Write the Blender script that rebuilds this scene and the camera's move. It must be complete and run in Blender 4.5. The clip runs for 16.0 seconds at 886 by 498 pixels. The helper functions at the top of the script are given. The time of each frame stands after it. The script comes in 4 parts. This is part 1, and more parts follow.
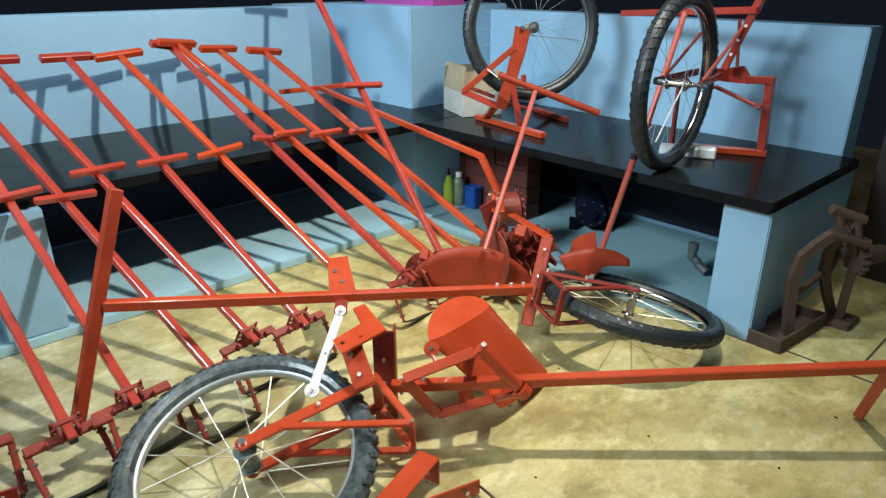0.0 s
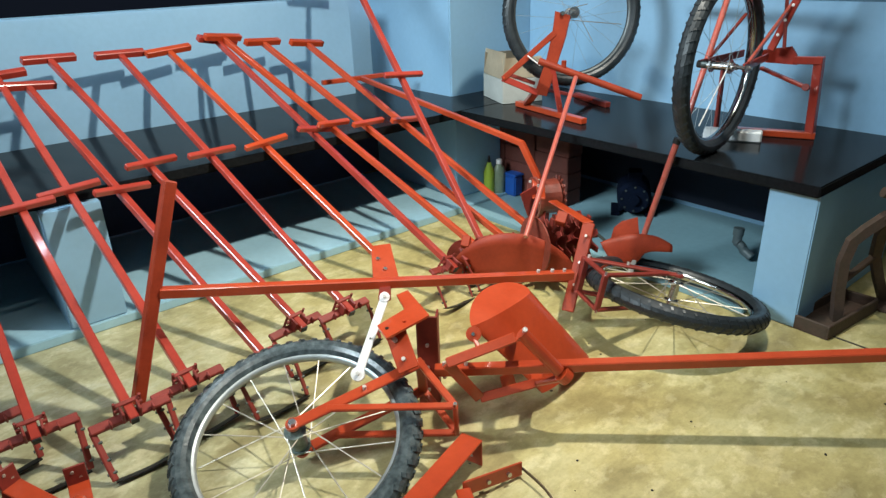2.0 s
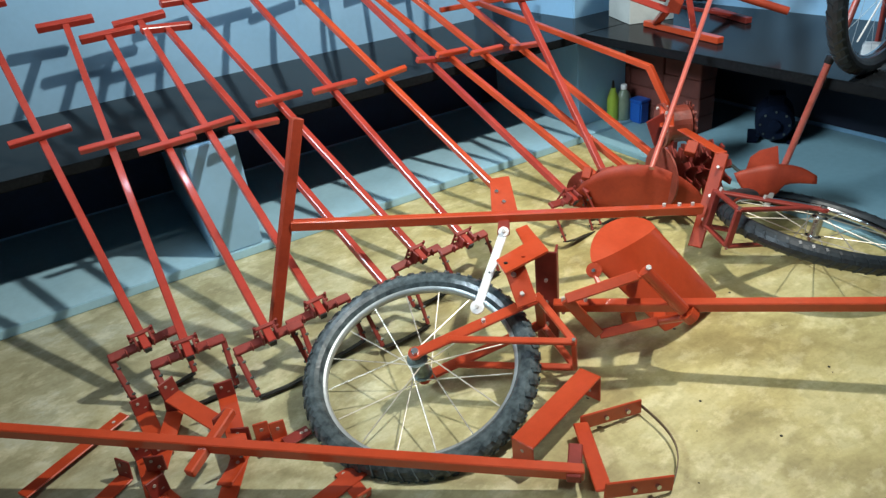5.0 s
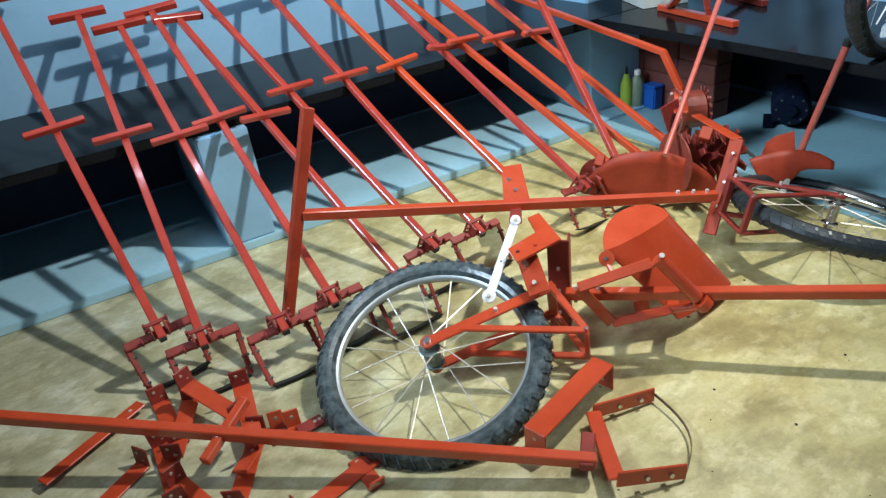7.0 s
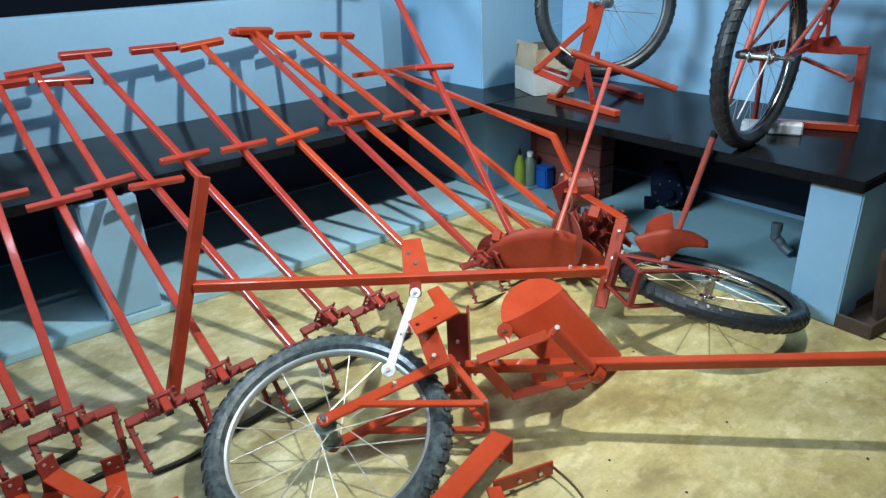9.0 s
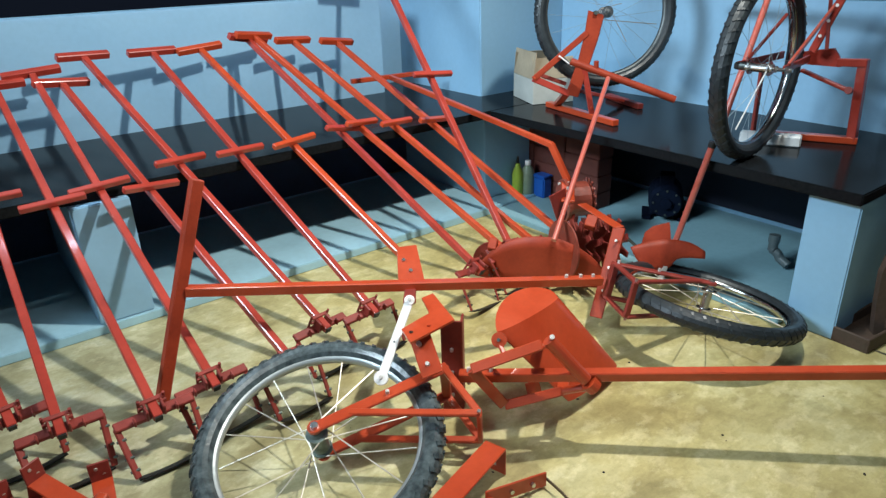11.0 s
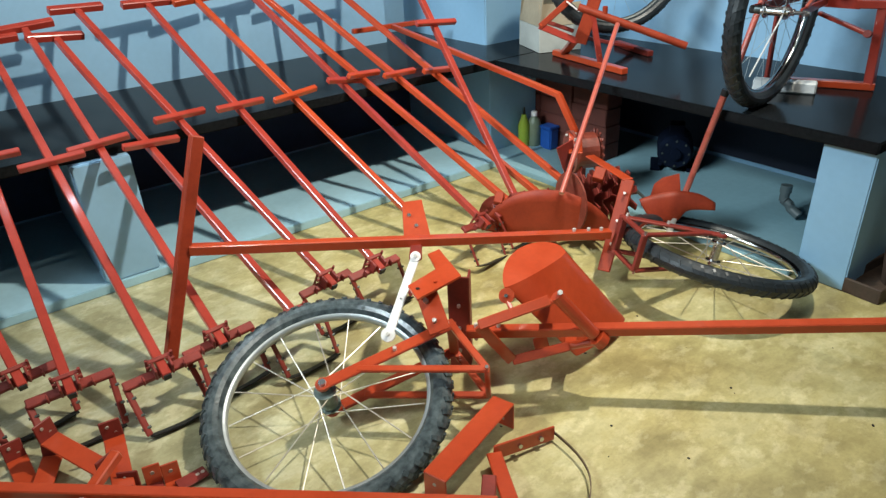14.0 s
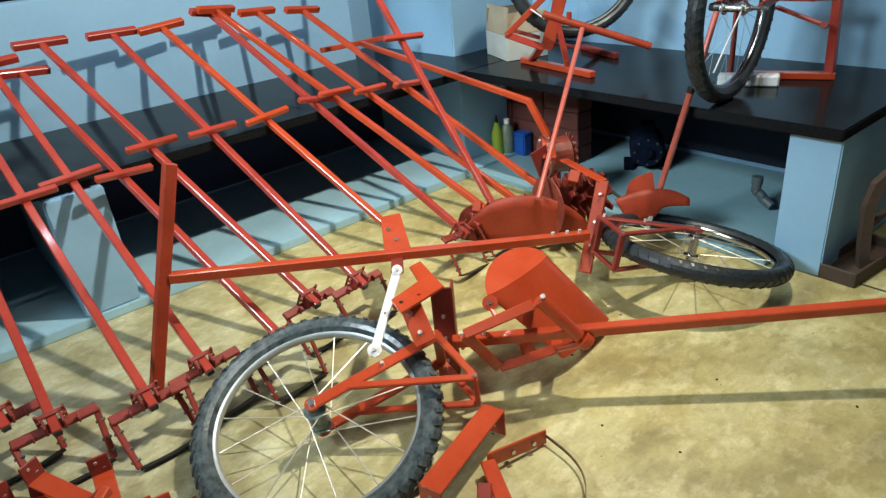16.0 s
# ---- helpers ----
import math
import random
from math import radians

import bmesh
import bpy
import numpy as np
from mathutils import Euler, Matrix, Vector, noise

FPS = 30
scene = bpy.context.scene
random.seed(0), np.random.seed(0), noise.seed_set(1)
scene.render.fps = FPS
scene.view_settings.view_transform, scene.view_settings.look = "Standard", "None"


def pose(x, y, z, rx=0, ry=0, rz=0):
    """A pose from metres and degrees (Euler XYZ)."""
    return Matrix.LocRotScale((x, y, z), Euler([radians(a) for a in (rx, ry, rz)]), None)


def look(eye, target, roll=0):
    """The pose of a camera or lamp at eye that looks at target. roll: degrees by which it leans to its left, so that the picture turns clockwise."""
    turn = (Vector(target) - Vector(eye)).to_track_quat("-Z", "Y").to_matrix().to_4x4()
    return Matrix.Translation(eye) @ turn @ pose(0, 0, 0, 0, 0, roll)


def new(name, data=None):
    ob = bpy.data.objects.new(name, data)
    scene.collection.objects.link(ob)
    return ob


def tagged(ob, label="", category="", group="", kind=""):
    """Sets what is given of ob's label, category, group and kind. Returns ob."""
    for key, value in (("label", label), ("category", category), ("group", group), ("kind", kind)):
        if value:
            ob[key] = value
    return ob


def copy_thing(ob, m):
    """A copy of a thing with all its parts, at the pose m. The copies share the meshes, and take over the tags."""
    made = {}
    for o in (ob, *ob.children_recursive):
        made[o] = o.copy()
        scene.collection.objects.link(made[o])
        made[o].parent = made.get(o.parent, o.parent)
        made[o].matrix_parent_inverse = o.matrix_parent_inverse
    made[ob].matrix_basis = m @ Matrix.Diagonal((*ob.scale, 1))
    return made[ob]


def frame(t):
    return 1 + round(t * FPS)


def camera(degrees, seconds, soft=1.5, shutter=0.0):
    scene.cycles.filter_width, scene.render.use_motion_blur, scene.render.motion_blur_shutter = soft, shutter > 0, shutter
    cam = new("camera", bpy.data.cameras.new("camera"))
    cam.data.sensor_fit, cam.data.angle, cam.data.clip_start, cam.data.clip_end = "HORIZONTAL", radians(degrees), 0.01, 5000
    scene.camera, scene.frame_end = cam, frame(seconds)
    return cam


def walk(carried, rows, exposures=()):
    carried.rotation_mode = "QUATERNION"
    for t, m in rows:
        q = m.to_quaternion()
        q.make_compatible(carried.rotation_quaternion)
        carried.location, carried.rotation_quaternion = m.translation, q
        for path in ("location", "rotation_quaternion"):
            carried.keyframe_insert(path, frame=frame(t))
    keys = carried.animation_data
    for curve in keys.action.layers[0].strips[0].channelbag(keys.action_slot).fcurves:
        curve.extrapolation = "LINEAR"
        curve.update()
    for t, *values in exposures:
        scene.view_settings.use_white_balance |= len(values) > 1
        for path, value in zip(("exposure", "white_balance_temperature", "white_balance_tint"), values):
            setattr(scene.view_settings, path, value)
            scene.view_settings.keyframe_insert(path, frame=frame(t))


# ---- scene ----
cam = camera(67.3, 16.0, soft=1.4)
PATH = [
    (0, (-1.9592, -2.2672, 1.1011), (-0.7028, -0.9113, 0.3376), -0.06),
    (0.5, (-1.9641, -2.2728, 1.1059), (-0.7336, -0.8658, 0.3945), -0.93),
    (1, (-1.9643, -2.2711, 1.1036), (-0.7569, -0.8664, 0.3492), -0.98),
    (1.5, (-1.9666, -2.2727, 1.1068), (-0.7886, -0.8588, 0.3235), -1.34),
    (2, (-1.9782, -2.2850, 1.1117), (-0.8236, -0.8596, 0.3148), -1.95),
    (2.5, (-1.9571, -2.2582, 1.1085), (-0.8537, -0.8246, 0.2557), -2.71),
    (3, (-1.9623, -2.2615, 1.1130), (-0.9140, -0.7896, 0.2558), -3.69),
    (3.5, (-1.9649, -2.2612, 1.1186), (-0.9581, -0.7714, 0.2429), -4.25),
    (4, (-1.9638, -2.2616, 1.1195), (-0.9980, -0.7578, 0.2218), -4.50),
    (4.5, (-1.9782, -2.2768, 1.1263), (-1.0751, -0.7478, 0.2063), -5.40),
    (5, (-1.9754, -2.2732, 1.1272), (-1.1719, -0.7185, 0.1591), -6.84),
    (7.5, (-1.9705, -2.2706, 1.1281), (-1.2132, -0.7102, 0.1324), -7.85),
    (8, (-1.9712, -2.2684, 1.1271), (-1.1334, -0.7337, 0.1562), -6.77),
    (8.5, (-1.9720, -2.2705, 1.1233), (-0.9636, -0.7653, 0.2762), -4.27),
    (8.7, (-1.9726, -2.2696, 1.1215), (-0.9209, -0.7874, 0.2866), -3.56),
    (10.8, (-1.9640, -2.2647, 1.1119), (-0.8384, -0.7960, 0.3531), -1.70),
    (11, (-1.9594, -2.2619, 1.1118), (-0.8682, -0.7883, 0.3134), -1.92),
    (11.5, (-1.9700, -2.2747, 1.1155), (-0.8778, -0.8310, 0.2654), -1.87),
    (12, (-1.9584, -2.2593, 1.1105), (-0.8895, -0.8337, 0.2020), -2.02),
    (12.5, (-1.9330, -2.2271, 1.1024), (-0.8655, -0.8099, 0.1793), -1.87),
    (13, (-1.9441, -2.2405, 1.1052), (-0.8693, -0.8248, 0.1884), -1.66),
    (13.5, (-1.9431, -2.2411, 1.1055), (-0.8770, -0.8165, 0.1922), -1.95),
    (14, (-1.9449, -2.2402, 1.1077), (-0.9077, -0.8026, 0.1817), -2.87),
    (14.5, (-1.9439, -2.2437, 1.1102), (-0.9052, -0.8012, 0.1934), -3.65),
    (15, (-1.9454, -2.2454, 1.1103), (-0.8989, -0.7984, 0.2097), -4.25),
    (15.5, (-1.9472, -2.2469, 1.1092), (-0.8901, -0.8091, 0.2063), -5.64),
    (16, (-1.9453, -2.2483, 1.1099), (-0.8555, -0.8325, 0.2112), -5.74),
]
walk(cam, [(t, look(eye, target, roll)) for t, eye, target, roll in PATH], exposures=((0, 0.05, 6080, 8), (2.5, -0.01, 6030, 8), (5, -0.02, 5800, 9), (7.5, 0.0, 5450, 9), (8.5, -0.04, 5480, 8), (11, -0.04, 5730, 8), (12, -0.04, 6150, 9), (16, -0.05, 6130, 8)))

# ---- world and light ----
world = bpy.data.worlds.new("night")
scene.world = world
world.use_nodes = True
world.node_tree.nodes["Background"].inputs[0].default_value = (0.35, 0.45, 0.7, 1)
world.node_tree.nodes["Background"].inputs[1].default_value = 0.018

# a small floodlight hung over the tools and turned to the north-west, and an unseen soft area light added to the west
bulb = bpy.data.lights.new("bulb_light", "AREA")
bulb.energy, bulb.color, bulb.shape, bulb.size = 58, (1.0, 0.93, 0.77), "DISK", 0.09
bulb.spread = radians(147)
lamp_ob = new("bulb_light", bulb)
lamp_ob.matrix_world = look((-0.20, -1.40, 2.30), (-0.82, -0.90, 1.60))
west_light = bpy.data.lights.new("west_soft_light", "AREA")
west_light.energy, west_light.color, west_light.shape, west_light.size, west_light.size_y = 28, (0.84, 0.97, 1.0), "RECTANGLE", 1.4, 0.7
west_light.spread = radians(62)
west_ob = new("west_soft_light", west_light)
west_ob.matrix_world = look((-3.70, -0.30, 2.60), (0.3, -0.35, 0.35), 0)
# a tube lamp along the roof edge over the north bench, whose glints run down the leaning handles
strip_lamp = bpy.data.lights.new("bench_tube_light", "AREA")
strip_lamp.energy, strip_lamp.color, strip_lamp.shape, strip_lamp.size, strip_lamp.size_y = 4.5, (0.84, 0.96, 1.0), "RECTANGLE", 0.55, 0.02
strip_ob = new("bench_tube_light", strip_lamp)
strip_ob.matrix_world = pose(-1.73, 0.62, 2.72, 0, 0, 18)
# an unseen overhead fill over the standing place, added to lift the shadows
over = bpy.data.lights.new("overhead_fill_light", "AREA")
over.energy, over.color, over.shape, over.size, over.size_y = 16, (1.0, 0.96, 0.84), "RECTANGLE", 1.3, 0.10
over_ob = new("overhead_fill_light", over)
over_ob.matrix_world = pose(-1.35, -1.9, 2.88)


# ---- materials ----
def material(name, colour, rough=0.5, metal=0.0, vary=0.25, scale=6.0, fine=60.0, bump=0.1, spec=0.5, other=None, mix=0.5, coat=0.0, coat_rough=0.12):
    """A painted or plain surface with variation at a coarse and a fine scale."""
    m = bpy.data.materials.new(name)
    m.use_nodes = True
    n, l = m.node_tree.nodes, m.node_tree.links
    b = n["Principled BSDF"]
    b.inputs["Metallic"].default_value = metal
    b.inputs["Specular IOR Level"].default_value = spec
    b.inputs["Coat Weight"].default_value = coat
    b.inputs["Coat Roughness"].default_value = coat_rough
    big, small = n.new("ShaderNodeTexNoise"), n.new("ShaderNodeTexNoise")
    big.inputs["Scale"].default_value, big.inputs["Detail"].default_value = scale, 5
    small.inputs["Scale"].default_value, small.inputs["Detail"].default_value = fine, 4
    geo = n.new("ShaderNodeNewGeometry")
    for t in (big, small):
        l.new(geo.outputs["Position"], t.inputs["Vector"])
    ramp = n.new("ShaderNodeValToRGB")
    second = other or tuple(c * (1 - vary) for c in colour)
    ramp.color_ramp.elements[0].position, ramp.color_ramp.elements[1].position = 0.5 - mix * 0.3, 0.5 + mix * 0.3
    ramp.color_ramp.elements[0].color = (*second, 1)
    ramp.color_ramp.elements[1].color = (*colour, 1)
    l.new(big.outputs["Fac"], ramp.inputs["Fac"])
    grain = n.new("ShaderNodeMix")
    grain.data_type, grain.blend_type = "RGBA", "MULTIPLY"
    grain.inputs["Factor"].default_value = min(1.0, vary * 1.2)
    l.new(ramp.outputs["Color"], grain.inputs["A"])
    gr = n.new("ShaderNodeValToRGB")
    gr.color_ramp.elements[0].position, gr.color_ramp.elements[1].position = 0.3, 0.7
    gr.color_ramp.elements[0].color, gr.color_ramp.elements[1].color = (0.6, 0.6, 0.6, 1), (1, 1, 1, 1)
    l.new(small.outputs["Fac"], gr.inputs["Fac"])
    l.new(gr.outputs["Color"], grain.inputs["B"])
    l.new(grain.outputs["Result"], b.inputs["Base Color"])
    rr = n.new("ShaderNodeMapRange")
    rr.inputs["To Min"].default_value, rr.inputs["To Max"].default_value = max(0.02, rough - 0.1), min(1, rough + 0.12)
    l.new(big.outputs["Fac"], rr.inputs["Value"])
    l.new(rr.outputs["Result"], b.inputs["Roughness"])
    if bump:
        bp = n.new("ShaderNodeBump")
        bp.inputs["Strength"].default_value, bp.inputs["Distance"].default_value = bump, 0.004
        l.new(small.outputs["Fac"], bp.inputs["Height"])
        l.new(bp.outputs["Normal"], b.inputs["Normal"])
    return m


def floor_material():
    """Trowelled cement: ochre and grey-green patches with sharp worn edges, fine scuffs."""
    m = bpy.data.materials.new("trowelled_cement")
    m.use_nodes = True
    n, l = m.node_tree.nodes, m.node_tree.links
    b = n["Principled BSDF"]
    geo = n.new("ShaderNodeNewGeometry")

    def noise_at(scale, detail, rough=0.55, warp=0.0, stretch=(1, 1, 1), turn=0.0):
        mp = n.new("ShaderNodeMapping")
        mp.inputs["Scale"].default_value = stretch
        mp.inputs["Rotation"].default_value = (0, 0, turn)
        l.new(geo.outputs["Position"], mp.inputs["Vector"])
        t = n.new("ShaderNodeTexNoise")
        t.inputs["Scale"].default_value, t.inputs["Detail"].default_value = scale, detail
        t.inputs["Roughness"].default_value, t.inputs["Distortion"].default_value = rough, warp
        l.new(mp.outputs["Vector"], t.inputs["Vector"])
        return t.outputs["Fac"]

    def steps(fac, *stops):
        r = n.new("ShaderNodeValToRGB")
        e = r.color_ramp.elements
        e[0].position, e[0].color = stops[0][0], (*stops[0][1], 1)
        e[1].position, e[1].color = stops[-1][0], (*stops[-1][1], 1)
        for p, c in stops[1:-1]:
            x = e.new(p)
            x.color = (*c, 1)
        l.new(fac, r.inputs["Fac"])
        return r.outputs["Color"]

    def blend(mode, fac, a, c):
        x = n.new("ShaderNodeMix")
        x.data_type, x.blend_type = "RGBA", mode
        if isinstance(fac, float):
            x.inputs["Factor"].default_value = fac
        else:
            l.new(fac, x.inputs["Factor"])
        l.new(a, x.inputs["A"])
        l.new(c, x.inputs["B"])
        return x.outputs["Result"]

    patches = noise_at(4.2, 8, 0.66, 0.0, (1, 1.25, 1), 0.7)
    base = steps(patches, (0.34, (0.345, 0.292, 0.124)), (0.44, (0.425, 0.362, 0.156)), (0.495, (0.48, 0.412, 0.182)), (0.54, (0.52, 0.455, 0.214)), (0.585, (0.57, 0.510, 0.265)), (0.70, (0.49, 0.425, 0.195)))
    tone = steps(noise_at(0.9, 3), (0.35, (0.86, 0.92, 0.98)), (0.65, (1.0, 0.97, 0.88)))
    base = blend("MULTIPLY", 0.8, base, tone)
    # cool tint to the west, warm to the east: the lamps' colours painted in
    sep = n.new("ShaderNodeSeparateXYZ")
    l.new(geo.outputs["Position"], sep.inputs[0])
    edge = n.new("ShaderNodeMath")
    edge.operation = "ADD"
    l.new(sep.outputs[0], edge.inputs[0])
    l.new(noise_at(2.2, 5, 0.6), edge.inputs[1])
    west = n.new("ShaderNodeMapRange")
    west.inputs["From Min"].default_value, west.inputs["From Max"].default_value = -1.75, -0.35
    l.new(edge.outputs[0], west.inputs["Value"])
    lamp_tint = steps(west.outputs["Result"], (0.0, (0.85, 0.94, 1.36)), (1.0, (1.04, 0.985, 0.90)))
    base = blend("MULTIPLY", 1.0, base, lamp_tint)
    scuffs = steps(noise_at(16, 6, 0.65, 0.6, (1, 2.6, 1), 0.7), (0.42, (0.72, 0.70, 0.64)), (0.55, (1, 1, 1)))
    smudge = steps(noise_at(11, 4, 0.6, 0.5), (0.32, (0.50, 0.49, 0.38)), (0.46, (1, 1, 1)))
    base = blend("MULTIPLY", 0.38, base, smudge)
    base = blend("MULTIPLY", 0.38, base, scuffs)
    chalk = steps(noise_at(10, 7, 0.66, 0.0, (1, 1.4, 1), -0.5), (0.52, (0, 0, 0)), (0.59, (0.20, 0.185, 0.14)))
    base = blend("ADD", 0.5, base, chalk)
    grit = steps(noise_at(120, 3), (0.33, (0.62, 0.60, 0.55)), (0.5, (1, 1, 1)))
    base = blend("MULTIPLY", 0.22, base, grit)
    l.new(base, b.inputs["Base Color"])
    rr = n.new("ShaderNodeMapRange")
    rr.inputs["To Min"].default_value, rr.inputs["To Max"].default_value = 0.36, 0.62
    l.new(patches, rr.inputs["Value"])
    l.new(rr.outputs["Result"], b.inputs["Roughness"])
    bp = n.new("ShaderNodeBump")
    bp.inputs["Strength"].default_value, bp.inputs["Distance"].default_value = 0.05, 0.003
    l.new(noise_at(14, 6, 0.6), bp.inputs["Height"])
    l.new(bp.outputs["Normal"], b.inputs["Normal"])
    return m


RED = material("red_enamel", (0.48, 0.062, 0.018), 0.33, spec=0.35, vary=0.22, scale=9, fine=70, bump=0.05, other=(0.42, 0.050, 0.014), coat=0.55, coat_rough=0.09)
# glossy round red, its base paled to carry the long highlight
GLINTRED = material("glint_pale_red", (0.50, 0.115, 0.080), 0.28, vary=0.2, scale=14, fine=80, bump=0.02, other=(0.44, 0.085, 0.055), coat=1.0, coat_rough=0.07)
# darker sheet red, with shade on faces turned from the lamp put in
SHIELD = material("dull_shaded_red", (0.33, 0.042, 0.014), 0.50, spec=0.25, vary=0.3, scale=10, fine=90, bump=0.08, other=(0.26, 0.032, 0.012))
# the same red enamel as under cool light, that hue put into the colour
COOLRED = material("cool_lit_red_enamel", (0.40, 0.046, 0.028), 0.33, spec=0.35, vary=0.22, scale=9, fine=70, bump=0.05, other=(0.32, 0.036, 0.022), coat=0.6, coat_rough=0.09)
GRIMY = material("greasy_red_casting", (0.27, 0.050, 0.028), 0.40, vary=0.45, scale=22, fine=90, bump=0.2, other=(0.17, 0.034, 0.020))
# dull red; on clip flanges and the second hoe's frame it carries shade
DARKRED = material("dull_dark_red", (0.27, 0.032, 0.020), 0.5, vary=0.3, scale=12, fine=90, bump=0.1)
BLUE = material("blue_wall_paint", (0.295, 0.48, 0.645), 0.55, vary=0.10, scale=2.2, fine=45, bump=0.12, other=(0.235, 0.415, 0.59), mix=0.9)
GRANITE = material("black_granite", (0.007, 0.008, 0.009), 0.14, spec=0.05, vary=0.3, scale=90, fine=320, bump=0.0, other=(0.012, 0.013, 0.014))
TEAL = material("dusty_teal_paint", (0.29, 0.46, 0.51), 0.6, vary=0.16, scale=3.0, fine=40, bump=0.12, other=(0.23, 0.39, 0.44), mix=0.9)
DUSTY = material("dusty_pale_blue_paint", (0.40, 0.61, 0.70), 0.6, vary=0.16, scale=3.0, fine=40, bump=0.12, other=(0.31, 0.51, 0.62), mix=0.9)
PINK = material("magenta_paint", (0.42, 0.07, 0.34), 0.5, vary=0.1)
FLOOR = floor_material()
RUBBER = material("tyre_rubber", (0.011, 0.015, 0.018), 0.40, vary=0.5, scale=26, fine=90, other=(0.030, 0.036, 0.040), mix=0.6)
DUSTRUBBER = material("dusty_tyre_rubber", (0.036, 0.048, 0.053), 0.20, vary=0.5, scale=45, fine=110, other=(0.12, 0.145, 0.15), mix=0.6)
STEEL = material("bright_steel", (0.62, 0.62, 0.62), 0.25, metal=1.0, vary=0.15)
RIM = material("rim_alloy", (0.46, 0.49, 0.49), 0.40, metal=0.55, vary=0.12, scale=20)
DARKRIM = material("tarnished_rim", (0.12, 0.13, 0.13), 0.45, metal=0.7, vary=0.3, scale=20)
HUB = material("greasy_hub", (0.30, 0.36, 0.33), 0.38, metal=0.4, vary=0.5, scale=40, other=(0.13, 0.17, 0.15))
DULLWIRE = material("dull_spoke_wire", (0.30, 0.36, 0.40), 0.5, metal=0.3, vary=0.1)
CHROME = material("chromed_rim", (0.62, 0.64, 0.64), 0.16, metal=1.0, vary=0.25, scale=14)
SPOKE = material("spoke_wire", (0.62, 0.57, 0.49), 0.4, metal=0.75, vary=0.1)
ZINC = material("dull_zinc", (0.68, 0.62, 0.56), 0.38, metal=0.3, vary=0.2, scale=30)
GREY = material("dull_steel", (0.16, 0.18, 0.17), 0.42, metal=0.9, vary=0.3, scale=20)
HOLE = material("pale_hole_edge", (0.50, 0.42, 0.34), 0.6, vary=0.2)
# blade steel with the floor's brown reflection put into its colour
BLADEBROWN = material("floor_toned_blade", (0.16, 0.11, 0.07), 0.5, metal=0.5, vary=0.35, scale=25)
BLADE = material("bare_blade_steel", (0.035, 0.033, 0.032), 0.45, metal=0.6, vary=0.4, scale=25)
WHITE = material("white_paint", (0.84, 0.80, 0.77), 0.35, vary=0.1, scale=15)
CARD = material("corrugated_cardboard", (0.42, 0.34, 0.23), 0.8, vary=0.2, scale=8)
CARDWHITE = material("white_carton_print", (0.50, 0.50, 0.45), 0.7, vary=0.12, scale=10)
RUST = material("rusted_iron", (0.095, 0.052, 0.036), 0.75, vary=0.45, scale=18, fine=90, bump=0.3, other=(0.06, 0.04, 0.025), mix=0.8)
PLASTER = material("dark_ceiling_boards", (0.05, 0.04, 0.03), 0.8, vary=0.08, scale=3)
# two depths of under-bench shade, put into colour
SHADENAVY = material("bench_shade_navy", (0.026, 0.038, 0.090), 0.8, vary=0.3, scale=5)
SHADEDARK = material("bench_shade_dark", (0.014, 0.019, 0.040), 0.8, vary=0.3, scale=5)
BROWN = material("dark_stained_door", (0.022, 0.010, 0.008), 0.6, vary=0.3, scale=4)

# ---- building helpers ----
ORIGIN = {}


def thing(name, at, label, category, group="", kind=""):
    ob = new(name)
    ob.empty_display_size = 0.05
    ob.location = at
    ORIGIN[ob] = Vector(at)
    return tagged(ob, label, category, group, kind)


def part(name, bm, mtl, parent, label="", smooth=False):
    """Links bm, given in world metres, as one mesh under parent."""
    o = ORIGIN[parent]
    bmesh.ops.recalc_face_normals(bm, faces=bm.faces)
    bmesh.ops.translate(bm, verts=bm.verts, vec=-o)
    me = bpy.data.meshes.new(name)
    bm.to_mesh(me)
    bm.free()
    for m in mtl if isinstance(mtl, (list, tuple)) else (mtl,):
        me.materials.append(m)
    if smooth:
        for p in me.polygons:
            p.use_smooth = True
    ob = new(name, me)
    ob.parent = parent
    ORIGIN[ob] = o
    return tagged(ob, label)


def solid(name, bm, mtl, label, category="", kind="", group="", smooth=False):
    """One top-level mesh, its origin at the middle of its base."""
    bmesh.ops.recalc_face_normals(bm, faces=bm.faces)
    xs = [v.co for v in bm.verts]
    o = Vector(((min(v.x for v in xs) + max(v.x for v in xs)) / 2, (min(v.y for v in xs) + max(v.y for v in xs)) / 2, min(v.z for v in xs)))
    bmesh.ops.translate(bm, verts=bm.verts, vec=-o)
    me = bpy.data.meshes.new(name)
    bm.to_mesh(me)
    bm.free()
    for m in mtl if isinstance(mtl, (list, tuple)) else (mtl,):
        me.materials.append(m)
    if smooth:
        for p in me.polygons:
            p.use_smooth = True
    ob = new(name, me)
    ob.location = o
    ORIGIN[ob] = o
    return tagged(ob, label, category, group, kind)


def frame_of(p, q, up=(0, 0, 1)):
    """A rotation whose z runs from p to q, its y as near to up as it can be."""
    z = (Vector(q) - Vector(p)).normalized()
    u = Vector(up)
    if abs(z.dot(u)) > 0.98:
        u = Vector((0, 1, 0))
    x = u.cross(z).normalized()
    y = z.cross(x)
    return Matrix((x, y, z)).transposed()


